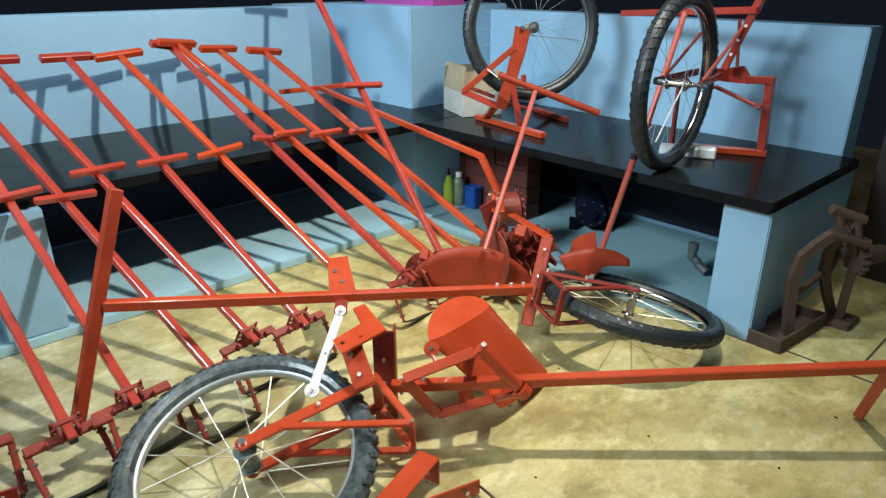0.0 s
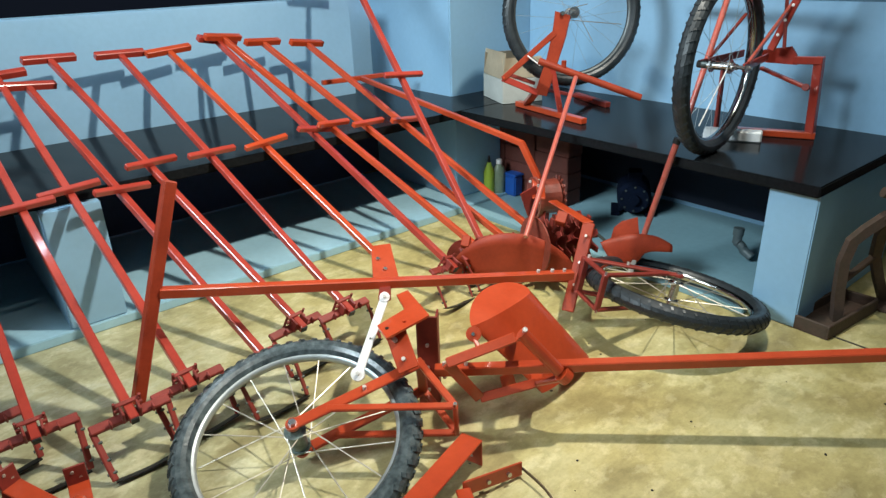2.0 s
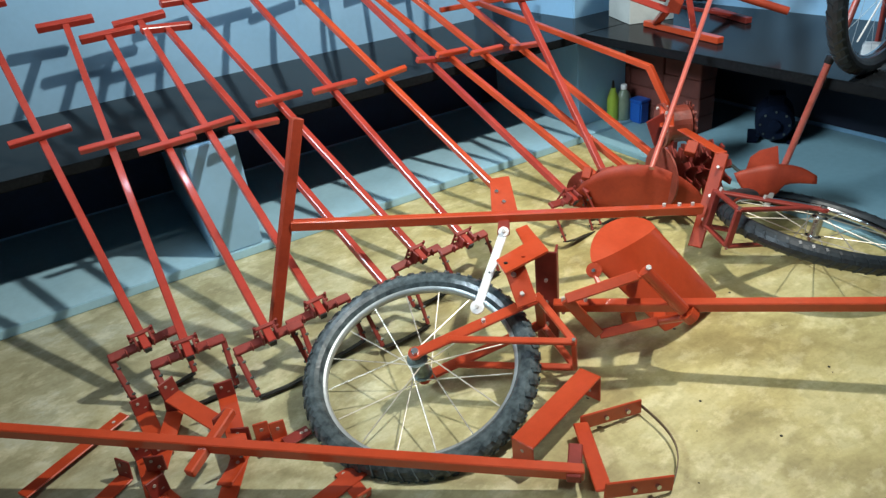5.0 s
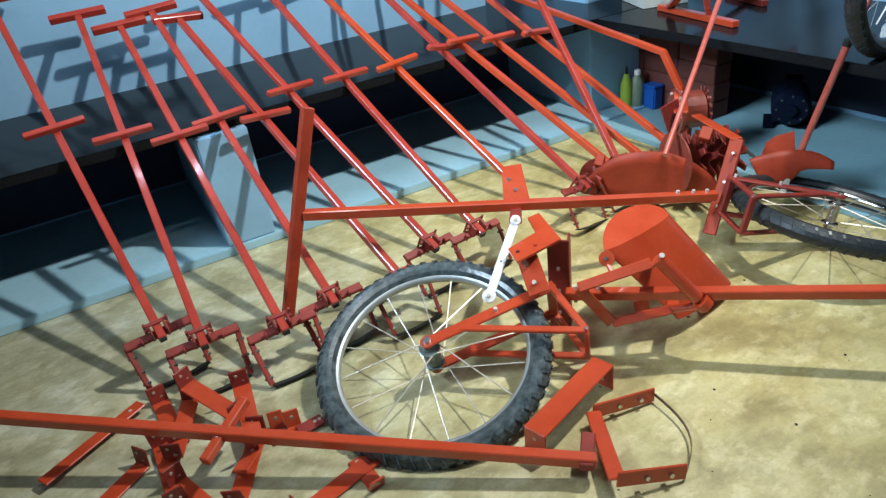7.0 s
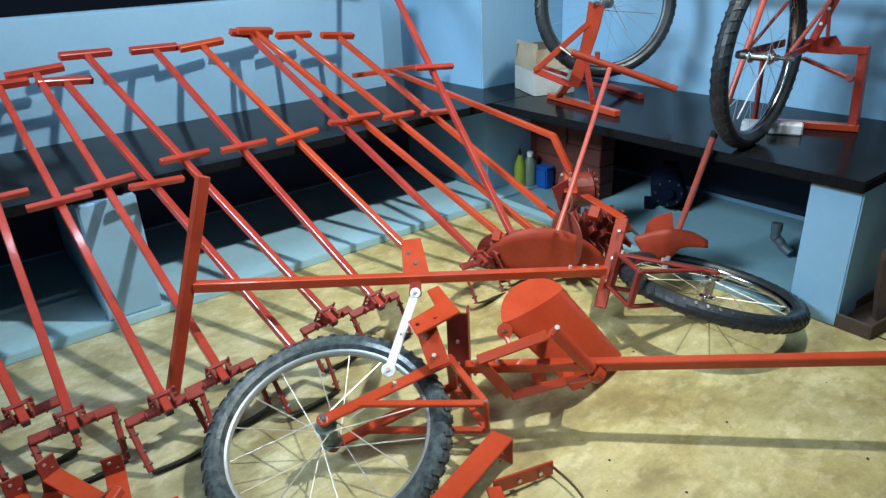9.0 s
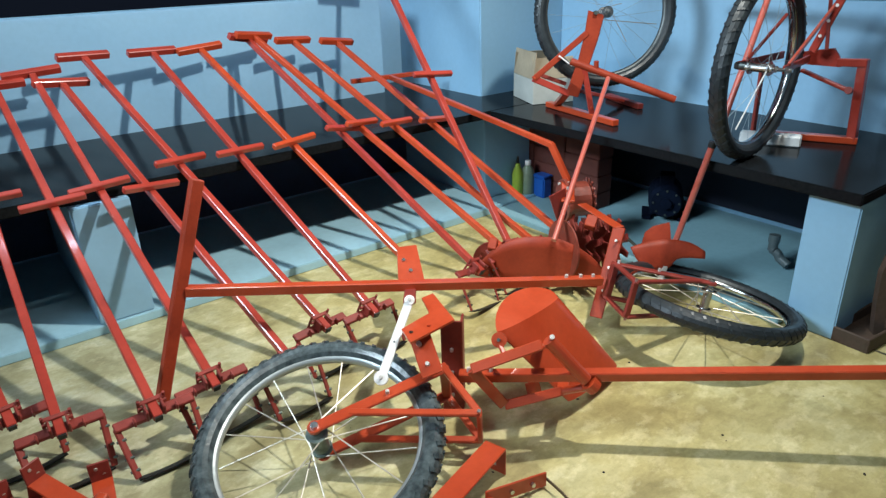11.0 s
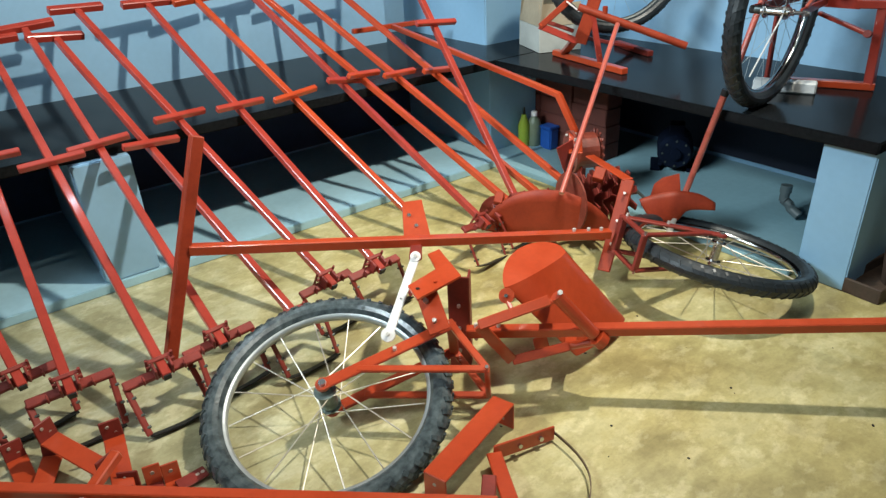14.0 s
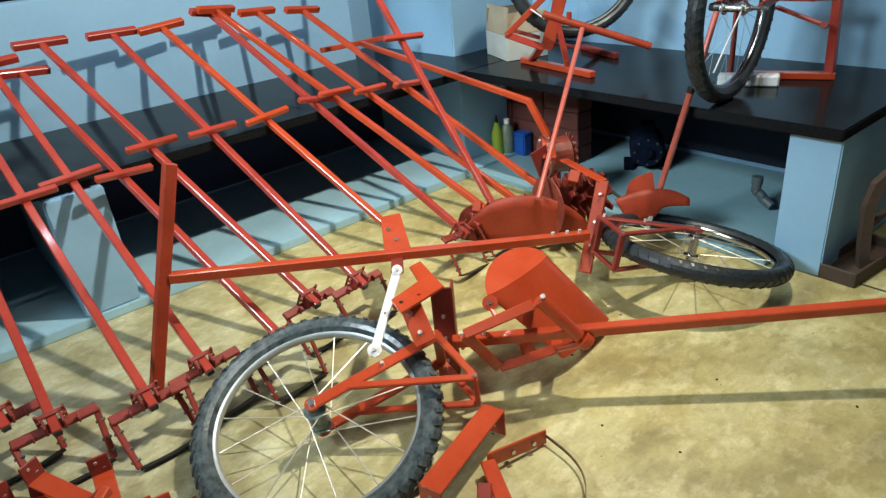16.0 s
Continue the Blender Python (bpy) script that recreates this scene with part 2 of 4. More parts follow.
def bar(p, q, w=0.024, h=None, up=(0, 0, 1), bev=0.0025, bm=None):
    """A square or flat bar from p to q, w wide and h deep (along up)."""
    bm = bm or bmesh.new()
    h = h or w
    p, q = Vector(p), Vector(q)
    m = (Matrix.Translation((p + q) / 2) @ frame_of(p, q, up).to_4x4() @ Matrix.Diagonal((w, h, (q - p).length, 1)))
    got = bmesh.ops.create_cube(bm, size=1, matrix=m)
    if bev:
        es = list({e for v in got["verts"] for e in v.link_edges})
        bmesh.ops.bevel(bm, geom=es, offset=min(bev, w / 3, h / 3), segments=1, affect="EDGES")
    return bm


def rod(p, q, r, n=12, r2=None, bm=None):
    bm = bm or bmesh.new()
    p, q = Vector(p), Vector(q)
    m = Matrix.Translation((p + q) / 2) @ frame_of(p, q).to_4x4()
    bmesh.ops.create_cone(bm, cap_ends=True, segments=n, radius1=r, radius2=r if r2 is None else r2, depth=(q - p).length, matrix=m)
    return bm


def box(x0, x1, y0, y1, z0, z1, bev=0.0, bm=None):
    bm = bm or bmesh.new()
    m = Matrix.Translation(((x0 + x1) / 2, (y0 + y1) / 2, (z0 + z1) / 2)) @ Matrix.Diagonal((x1 - x0, y1 - y0, z1 - z0, 1))
    got = bmesh.ops.create_cube(bm, size=1, matrix=m)
    if bev:
        es = list({e for v in got["verts"] for e in v.link_edges})
        bmesh.ops.bevel(bm, geom=es, offset=bev, segments=2, affect="EDGES")
    return bm


def sheet(points, thick, bm=None):
    """A flat plate with the given outline in space, thick metres deep."""
    bm = bm or bmesh.new()
    ps = [Vector(p) for p in points]
    nrm = Vector()
    for i in range(len(ps)):
        a, b = ps[i], ps[(i + 1) % len(ps)]
        nrm += a.cross(b)
    nrm.normalize()
    lo = [bm.verts.new(p - nrm * thick / 2) for p in ps]
    hi = [bm.verts.new(p + nrm * thick / 2) for p in ps]
    bm.faces.new(list(reversed(lo)))
    bm.faces.new(hi)
    for i in range(len(ps)):
        j = (i + 1) % len(ps)
        bm.faces.new((lo[i], lo[j], hi[j], hi[i]))
    return bm


def strip(points, w, thick, up, bm=None):
    """A bent flat bar along points, w wide across up, thick metres."""
    bm = bm or bmesh.new()
    ps = [Vector(p) for p in points]
    rings = []
    for i, p in enumerate(ps):
        d = (ps[min(i + 1, len(ps) - 1)] - ps[max(i - 1, 0)]).normalized()
        side = Vector(up).cross(d).normalized()
        u = d.cross(side)
        rings.append([bm.verts.new(p + side * a * w / 2 + u * b * thick / 2) for a, b in ((-1, -1), (1, -1), (1, 1), (-1, 1))])
    for a, b in zip(rings, rings[1:]):
        for i in range(4):
            j = (i + 1) % 4
            bm.faces.new((a[i], a[j], b[j], b[i]))
    bm.faces.new(list(reversed(rings[0])))
    bm.faces.new(rings[-1])
    return bm


def bolt(at, axis, parent, r=0.007, mtl=None, length=0.012, label="zinc-plated bolt head"):
    a = Vector(axis).normalized()
    p = Vector(at)
    return part("bolt", rod(p - a * length / 2, p + a * length / 2, r * 0.8, 6), mtl or ZINC, parent, label)


def matrix_axis(c, n, spin=0.0):
    """Pose at c with z along n."""
    n = Vector(n).normalized()
    return Matrix.Translation(c) @ frame_of((0, 0, 0), n).to_4x4() @ Matrix.Rotation(spin, 4, "Z")


def bicycle_wheel(parent, c, n, r, width=0.048, spokes=20, spin=0.0, mtl=None, rim=None, lug=0.0030, wire=None, hub=None):
    """Tyre with tread, rim, hub and spokes, its axle along n."""
    m = matrix_axis(c, n, spin)
    rt = width / 2
    bm = bmesh.new()
    seg, sec = 72, 14
    rings = []
    for i in range(seg):
        a = 2 * math.pi * i / seg
        ring = []
        for j in range(sec):
            b = 2 * math.pi * j / sec
            rr = r - rt + rt * 1.0 * math.cos(b)
            ring.append(bm.verts.new(m @ Vector((rr * math.cos(a), rr * math.sin(a), rt * 1.05 * math.sin(b)))))
        rings.append(ring)
    for i in range(seg):
        for j in range(sec):
            k, q = (i + 1) % seg, (j + 1) % sec
            bm.faces.new((rings[i][j], rings[k][j], rings[k][q], rings[i][q]))
    lugs = 54
    for i in range(lugs):
        for sd in (-1, 1):
            a = 2 * math.pi * (i + 0.25 * sd) / lugs
            path = []
            for k in range(4):
                b = sd * (0.05 + 0.36 * k)
                w = a + (0.016 - 0.017 * k) * (1 if sd > 0 else -1) * sd
                rad = r - rt + (rt + 0.0005) * math.cos(b)
                path.append((Vector((rad * math.cos(w), rad * math.sin(w), (rt + 0.0005) * 1.05 * math.sin(b))), Vector((math.cos(w) * math.cos(b), math.sin(w) * math.cos(b), math.sin(b)))))
            for (p, o), (q, _) in zip(path, path[1:]):
                bar(m @ p, m @ q, 0.0070 + 1.2 * (lug - 0.003), lug, up=m.to_3x3() @ o, bev=0, bm=bm)
    wheel = part("wheel", bm, mtl or RUBBER, parent, "knobbly black bicycle wheel with steel rim")
    bm = bmesh.new()
    ri = r - width - 0.002
    prof = [(ri - 0.002, -0.010), (ri + 0.010, -0.0125), (ri + 0.014, -0.0110), (ri + 0.006, -0.008), (ri + 0.002, 0), (ri + 0.006, 0.008), (ri + 0.014, 0.0110), (ri + 0.010, 0.0125), (ri - 0.002, 0.010), (ri - 0.005, 0)]
    rings = []
    for i in range(seg):
        a = 2 * math.pi * i / seg
        rings.append([bm.verts.new(m @ Vector((x * math.cos(a), x * math.sin(a), z))) for x, z in prof])
    for i in range(seg):
        for j in range(len(prof)):
            k, q = (i + 1) % seg, (j + 1) % len(prof)
            bm.faces.new((rings[i][j], rings[k][j], rings[k][q], rings[i][q]))
    part("rim", bm, rim or RIM, wheel, "bright steel rim", smooth=True)
    bm = rod(m @ Vector((0, 0, -0.042)), m @ Vector((0, 0, 0.042)), 0.014, 16)
    if hub:
        rod(m @ Vector((0, 0, -0.029)), m @ Vector((0, 0, 0.029)), 0.021, 20, bm=bm)
        rod(m @ Vector((0, 0, 0.027)), m @ Vector((0, 0, 0.040)), 0.021, 20, r2=0.013, bm=bm)
    for z in (-0.03, 0.03):
        rod(m @ Vector((0, 0, z - 0.0025)), m @ Vector((0, 0, z + 0.0025)), 0.026 if hub else 0.023, 20, bm=bm)
    rod(m @ Vector((0, 0, -0.062)), m @ Vector((0, 0, 0.062)), 0.005, 10, bm=bm)
    for z in (-0.05, 0.05):
        rod(m @ Vector((0, 0, z - 0.004)), m @ Vector((0, 0, z + 0.004)), 0.010, 6, bm=bm)
    part("hub", bm, hub or STEEL, wheel, "greasy green-grey hub" if hub else "bright steel hub")
    for i in range(spokes):
        side = 1 if i % 2 else -1
        a = 2 * math.pi * i / spokes
        b = a + (0.9 if (i // 2) % 2 else -0.9)
        p = m @ Vector((0.025 * math.cos(b), 0.025 * math.sin(b), side * 0.03))
        q = m @ Vector(((ri - 0.008) * math.cos(a), (ri - 0.008) * math.sin(a), 0))
        part("spoke", rod(p, q, 0.0017 if wire is None else 0.0007, 6), wire or SPOKE, wheel)
    return wheel


# ---- floor, walls, benches ----
Z = 0.48          # bench top
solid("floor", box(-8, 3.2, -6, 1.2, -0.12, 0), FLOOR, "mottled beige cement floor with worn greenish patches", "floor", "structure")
solid("wall_north", box(-7.05, -0.072, 0.75, 0.90, 0, 0.957, 0.005), BLUE, "light blue painted low parapet wall behind the bench", "wall", "structure")
solid("wall_north_recess", box(-0.072, 0.193, 0.98, 1.10, 0, 0.957), BLUE, "light blue painted wall set back beside the column", "wall", "structure")
solid("wall_east", box(0.75, 0.88, -1.508, 0.288, 0, 0.930, 0.004), BLUE, "light blue painted low parapet wall with bare edge", "wall", "structure")
solid("column_base", box(0.193, 0.88, 0.288, 1.10, 0, 0.957, 0.006), BLUE, "light blue painted square column base in the corner", "column", "structure")
solid("column_shaft", box(0.352, 0.56, 0.295, 0.85, 0.957, 3.00), PINK, "bright magenta painted column shaft", "column", "structure")
solid("bench_top_north", box(-7.05, 0.75, 0.0, 0.98, Z - 0.035, Z, 0.004), GRANITE, "polished black granite bench slab", "bench top", "structure")
solid("bench_top_east", box(0.0, 0.75, -1.57, -0.002, Z - 0.035, Z, 0.004), GRANITE, "polished black granite bench slab", "bench top", "structure")
solid("plinth_north", box(-7.05, 0.75, -0.034, 0.75, 0, 0.034, 0.003), DUSTY, "blue painted raised plinth under the bench", "plinth", "structure")
solid("plinth_east", box(-0.004, 0.75, -1.41, -0.036, 0, 0.024, 0.003), TEAL, "dusty teal painted raised plinth under the bench", "plinth", "structure")
solid("bench_pier_east", box(0.034, 0.75, -1.562, -1.412, 0, Z - 0.037, 0.004), BLUE, "light blue painted bench end pier", "pier", "structure")
solid("bench_pier_north", box(-1.725, -1.550, -0.028, 0.735, 0.035, Z - 0.037, 0.004), BLUE, "light blue painted bench pier", "pier", "structure")
solid("bench_pier_corner", box(0.030, 0.325, 0.070, 0.737, 0.035, Z - 0.037, 0.004), BLUE, "light blue painted pier under the corner of the bench", "pier", "structure")
# thin dark sheets before the blue walls; the recess's shade is their colour
solid("bench_back_north", box(-7.05, 0.72, 0.738, 0.749, 0.046, Z - 0.037), SHADENAVY, "dark sheet before the wall that holds the under-bench shade", "wall", "structure")
solid("bench_back_east", box(0.738, 0.749, -1.410, 0.736, 0.046, Z - 0.037), SHADEDARK, "dark sheet before the wall that holds the under-bench shade", "wall", "structure")
# unseen ceiling, added and kept dark so that it returns little light
solid("ceiling", box(-7.2, -0.05, -4.6, 0.45, 3.00, 3.15), PLASTER, "unseen dark ceiling added to close the space", "ceiling", "structure")
# walls out of view, added to enclose the place and bounce light
solid("unseen_wall_west", box(-7.2, -7.05, -4.6, 0.90, 0, 3.00), BLUE, "unseen light blue wall added for bounce light", "wall", "structure")
solid("unseen_wall_south", box(-7.05, 0.86, -2.95, -2.8, 0, 3.00), BLUE, "unseen light blue wall added for bounce light", "wall", "structure")
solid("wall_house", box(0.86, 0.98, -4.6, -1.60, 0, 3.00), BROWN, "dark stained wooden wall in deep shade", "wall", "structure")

JOINT = material("dirty_joint", (0.07, 0.06, 0.04), 0.8, vary=0.3)
solid("floor_joint", bar((0.071, -1.60, -0.001), (0.075, -2.78, -0.001), 0.007, 0.006, bev=0), JOINT, "dark dirty joint between floor slabs", "floor joint", "structure")
solid("floor_joint", bar((0.07, -1.86, -0.001), (0.85, -1.86, -0.001), 0.006, 0.006, bev=0), JOINT, "dark dirty joint between floor slabs", "floor joint", "structure")

# ---- hand weeders leaning on the bench ----
ELEV = 28.6


def hand_weeder(paint, length=1.49):
    """A long-handled stirrup weeder; the handle rises along +y from above the origin."""
    e = radians(ELEV)
    d = Vector((0, math.cos(e), math.sin(e)))
    base = Vector((0, 0, 0.125))
    t = thing("hand_weeder", (0, 0, 0), "red long-handled stirrup weeder leaning on the bench edge", "weeder", "hand weeders leaning on the bench")
    up = Vector((0, -math.sin(e), math.cos(e)))
    part("handle", bar(base, base + d * length, 0.0225, up=up), paint, t)
    # a dark plug stands in for the shaded bore of the open tube
    part("end_cap", bar(base - d * 0.004, base + d * 0.002, 0.018, up=up, bev=0), BLADE, t, "dark open tube end")
    top = base + d * length + up * 0.004
    part("grip", bar(top - Vector((0.096, 0, 0)), top + Vector((0.096, 0, 0)), 0.026, up=up), paint, t)
    mid = base + d * 0.812 + up * 0.022
    part("foot_bar", bar(mid - Vector((0.09, 0, 0)), mid + Vector((0.09, 0, 0)), 0.02, up=up), paint, t)
    hb = base + d * 0.03 - up * 0.018
    part("head_bar", bar(hb - Vector((0.095, 0, 0)), hb + Vector((0.095, 0, 0)), 0.026, 0.012, up=up), DARKRED, t)
    part("keeper", bar(base + d * 0.048 + up * 0.014 - Vector((0.030, 0, 0)), base + d * 0.048 + up * 0.014 + Vector((0.030, 0, 0)), 0.012, 0.005, up=up), DARKRED, t, "clamp plate over the tube")
    for s in (-1, 1):
        a = hb + Vector((0.09 * s, 0, 0))
        b = Vector((0.082 * s, -0.03, 0.012))
        leg = part("leg", bar(a, b, 0.017, 0.007, up=(0.5, -1, 0)), DARKRED, t)
        for k in (0.25, 0.6, 0.85):
            bolt(a.lerp(b, k), (1, 0, 0), leg, 0.005, GREY, 0.022)
        c = base + d * 0.040 + Vector((0.020 * s, 0, 0))
        cheek = part("clamp", bar(c - up * 0.018 - d * 0.014, c + up * 0.020 - d * 0.014, 0.030, 0.006, up=Vector((1, 0, 0))), DARKRED, t)
        bolt(c + up * 0.004 + Vector((0.006 * s, 0, 0)), (1, 0, 0), cheek, 0.007, DARKRED, 0.014, "painted clamp nut")
        bolt(c + d * 0.008 + Vector((0.010 * s, 0, 0)), up, t, 0.005, DARKRED, 0.052, "painted clamp bolt")
        part("ear", bar(hb + Vector((0.050 * s, 0, 0)) - d * 0.012, hb + Vector((0.050 * s, 0, 0.0)) - d * 0.012 + up * 0.022, 0.016, 0.005, up=Vector((1, 0, 0))), DARKRED, t)
    pts = [(0.082 * (-1 + 2 * k / 8), -0.03 - 0.004 * math.sin(math.pi * k / 8), 0.010 - 0.004 * math.sin(math.pi * k / 8)) for k in range(9)]
    part("blade", strip(pts, 0.024, 0.003, (0, 0.3, 1)), BLADE, t, "bare dark steel blade")
    return t


# foot of each handle, its bearing, its slope and its twist about its own length
WEEDERS = [
    (-2.022, -0.607, -6.4, 31.5, -2.7), (-1.934, -0.720, 1.0, 27.3, -1.4), (-1.738, -0.796, -2.2, 24.9, -1.7), (-1.584, -0.763, -3.5, 26.1, -3.7),
    (-1.384, -0.809, -8.5, 24.4, 6.3), (-1.224, -0.689, -11.3, 27.7, 2.7), (-1.067, -0.704, -7.2, 27.3, 1.8),
    (-0.631, -0.687, -8.8, 27.9, 12.6), (-0.463, -0.657, -15.3, 28.4, 7.2), (-0.344, -0.698, -12.6, 26.9, 4.8), (-0.219, -0.740, -8.8, 25.9, 8.0),
    (-0.445, -0.645, 8.4, 42.8, 6.0)]
along = Vector((0, math.cos(radians(ELEV)), math.sin(radians(ELEV))))
models = {}
for i, (x, y, az, el, twist) in enumerate(WEEDERS):
    m = pose(x, y, 0, 0, 0, -az) @ pose(0, 0, 0.125, el - ELEV) @ Matrix.Rotation(radians(twist), 4, along) @ pose(0, 0, -0.125)
    # plain red near the warm lamp, its cool-lit copy for the rest
    paint = RED if 8 <= i < 11 else COOLRED
    if paint not in models:
        models[paint] = hand_weeder(paint)
        models[paint].matrix_basis = m
    else:
        last = copy_thing(models[paint], m)
# the last one stands steeper, propped over the others
last["label"] = "red long-handled stirrup weeder propped over the other handles"


# ---- wheel hoes ----
def on(c, n, u, v, a, b, o):
    """The point a along u and b along v from c, o out along n."""
    return Vector(c) + Vector(u) * a + Vector(v) * b + Vector(n) * o


def hoe_frame(t, c, n, u, v, J, C, reach=0.055, start=0.25, paint=None):
    """The pair of side frames that hold the wheel: J is the joint, C the far corner, both in the wheel's plane."""
    for o in (reach, -reach):
        hub, j, k = on(c, n, u, v, 0, 0, o), on(c, n, u, v, *J, o), on(c, n, u, v, *C, o)
        d = (j - hub).normalized()
        side = Vector(n)
        arm = part("arm", bar(hub - d * 0.012, j + d * 0.01, 0.030, 0.008, up=side), paint or RED, t)
        a = hub.lerp(j, start)
        part("lower_bar", bar(a, k, 0.018, 0.010, up=side), paint or RED, t)
        part("brace", bar(j, k, 0.018, 0.010, up=side), paint or RED, t)
        eye = part("arm_eye", rod(hub - side * 0.0045, hub + side * 0.0045, 0.017, 20), paint or RED, arm)
        bolt(hub, n, eye, 0.012, STEEL, 0.024, "worn bright axle nut")
        for f in (0.55, 0.97):
            bolt(hub.lerp(j, f) + side * 0.008 * (1 if o > 0 else -1), n, arm, 0.006)
        bolt(k, n, t, 0.006, STEEL, 0.02)
    k1, k2 = on(c, n, u, v, *C, reach), on(c, n, u, v, *C, -reach)
    part("cross_bar", bar(k1, k2, 0.020, 0.012, up=u), paint or RED, t)
    j1, j2 = on(c, n, u, v, *J, reach), on(c, n, u, v, *J, -reach)
    part("cross_bar", bar(j1, j2, 0.022, 0.022, up=u), paint or RED, t)


hoe = thing("wheel_hoe", (-1.40, -1.15, 0), "red wheel hoe with one knobbly wheel, tipped over on the floor", "wheel hoe", "wheel hoes")
WC, WN = Vector((-1.461, -1.080, 0.092)), Vector((-0.222, -0.222, 0.949)).normalized()
WU, WV = Vector((0.707, -0.707, 0)), Vector((0.671, 0.671, 0.314))
bicycle_wheel(hoe, WC, WN, 0.293, 0.053, spokes=16, mtl=DUSTRUBBER, lug=0.0062, hub=HUB)
hoe_frame(hoe, WC, WN, WU, WV, (0.275, 0.187), (0.370, 0.065))
# rear channel, clamp brackets and handle
foot, head = Vector((-1.085, -1.105, 0.012)), Vector((-1.085, -1.105, 0.285))
ch = part("channel", bar(foot, head, 0.050, 0.006, up=(0.7, 0.7, 0)), DARKRED, hoe, "upright folded channel")
side = Vector((0.7, 0.7, 0)) * 0.022
across = Vector((0.7, -0.7, 0))
for s in (-1, 1):
    o = across * 0.025 * s
    part("flange", bar(foot + o + side * 0.9, head + o + side * 0.9, 0.006, 0.044, up=side), DARKRED, ch)
for k in (0.2, 0.45, 0.7):
    bolt(foot.lerp(head, k) - side * 0.2, side, ch, 0.006)
pl = part("clamp_plate", sheet([(-1.212, -1.073, 0.292), (-1.228, -1.135, 0.290), (-1.092, -1.128, 0.298), (-1.068, -1.043, 0.299), (-1.050, -0.983, 0.299), (-1.087, -0.983, 0.298), (-1.117, -1.058, 0.296)], 0.006), RED, hoe, "orange-red angled clamp plate")
# dark disc on the plate in place of a shaded hole
part("hole", rod((-1.203, -1.101, 0.2935), (-1.203, -1.101, 0.2965), 0.0050, 12), BLADE, pl, "small dark drilled hole")
bolt((-1.155, -1.108, 0.299), (0, 0, 1), pl, 0.006, RED, 0.006, "painted bolt head")
lo = part("lower_plate", bar((-1.180, -1.100, 0.282), (-1.200, -1.180, 0.212), 0.052, 0.006, up=(-0.5, -0.4, 0.76)), RED, hoe)
bolt((-1.195, -1.120, 0.268), (-0.5, -0.4, 0.76), lo, 0.008)
bolt((-1.200, -1.160, 0.234), (-0.5, -0.4, 0.76), lo, 0.007)
# white stay
w1, w2 = Vector((-1.150, -1.021, 0.330)), Vector((-1.296, -1.103, 0.206))
wn = Vector((-0.45, -0.55, 0.7)).normalized()
stay = part("stay", bar(w1, w2, 0.022, 0.005, up=wn), WHITE, hoe, "white painted flat stay")
for p, r in ((w1, 0.013), (w2, 0.017)):
    part("end_disc", rod(p - wn * 0.004, p + wn * 0.006, r, 20), WHITE, stay)
    bolt(p + wn * 0.008, wn, stay, 0.006)
bolt(w1.lerp(w2, 0.55), wn, stay, 0.003, GREY)
# long handle, clamped by a two-bolt plate
hd = Vector((-0.1411, 0.8791, 0.4552)).normalized()
hb0 = Vector((-0.8354, -0.7053, 0.1252))
h0 = hb0 + hd * 0.13
hup = Vector((0.0096, -0.4586, 0.8886))
part("handle", bar(h0, hb0 + hd * 1.49, 0.0225, up=hup), RED, hoe)
tip = hb0 + hd * 1.49 + hup * 0.004
hx = hd.cross(hup).normalized()
part("grip", bar(tip - hx * 0.096, tip + hx * 0.096, 0.026, up=hup), RED, hoe)
mid = hb0 + hd * 0.812 + hup * 0.022
part("foot_bar", bar(mid - hx * 0.09, mid + hx * 0.09, 0.02, up=hup), RED, hoe)
tang = part("handle_clamp", sheet([(-0.869, -0.532, 0.234), (-0.800, -0.544, 0.227), (-0.862, -0.673, 0.161), (-0.945, -0.647, 0.176)], 0.006), RED, hoe, "bolted handle clamp")
for p in ((-0.882, -0.585, 0.207), (-0.884, -0.627, 0.185)):
    bolt(Vector(p) + hup * 0.004, hup, tang, 0.009, STEEL, 0.010)
part("lower_stem", bar((-0.903, -0.658, 0.165), (-1.140, -1.005, 0.318), 0.032, 0.016), DARKRED, hoe)

# second hoe, lying behind, with a winged ridger share
hoe2 = thing("wheel_hoe", (-0.187, -1.268, 0), "red wheel hoe with ridger share, wheel lying on the floor", "wheel hoe", "wheel hoes")
C2, N2 = Vector((-0.218, -1.278, 0.115)), Vector((0.252, -0.037, 0.967)).normalized()
V2 = Vector((0.916, -0.333, -0.225)) - N2 * N2.dot(Vector((0.916, -0.333, -0.225)))
V2.normalize()
U2 = N2.cross(V2) * -1
bicycle_wheel(hoe2, C2, N2, 0.288, 0.050, spokes=16, rim=CHROME)
# the frame's shade is put into its darker red
hoe_frame(hoe2, C2, N2, U2, V2, (0.305 * math.cos(radians(-110)), 0.305 * math.sin(radians(-110))), (0.319 * math.cos(radians(-81)), 0.319 * math.sin(radians(-81))), start=0.1, paint=DARKRED)
up0, up1 = Vector((-0.491, -1.074, 0.063)), Vector((-0.325, -1.010, 0.305))
ax = Vector((0.55, -0.80, 0.2)).normalized()
# channel in the shaded red too
ch = part("channel", bar(up0, up1, 0.040, 0.010, up=ax.cross(up1 - up0)), SHIELD, hoe2, "upright folded channel")
for k in (0.3, 0.55, 0.85):
    bolt(up0.lerp(up1, k) + Vector((-0.012, -0.010, 0.006)), ax.cross(up1 - up0), ch, 0.006)
part("clamp_plate", bar(up1, (-0.205, -0.745, 0.285), 0.034, 0.006), RED, hoe2)
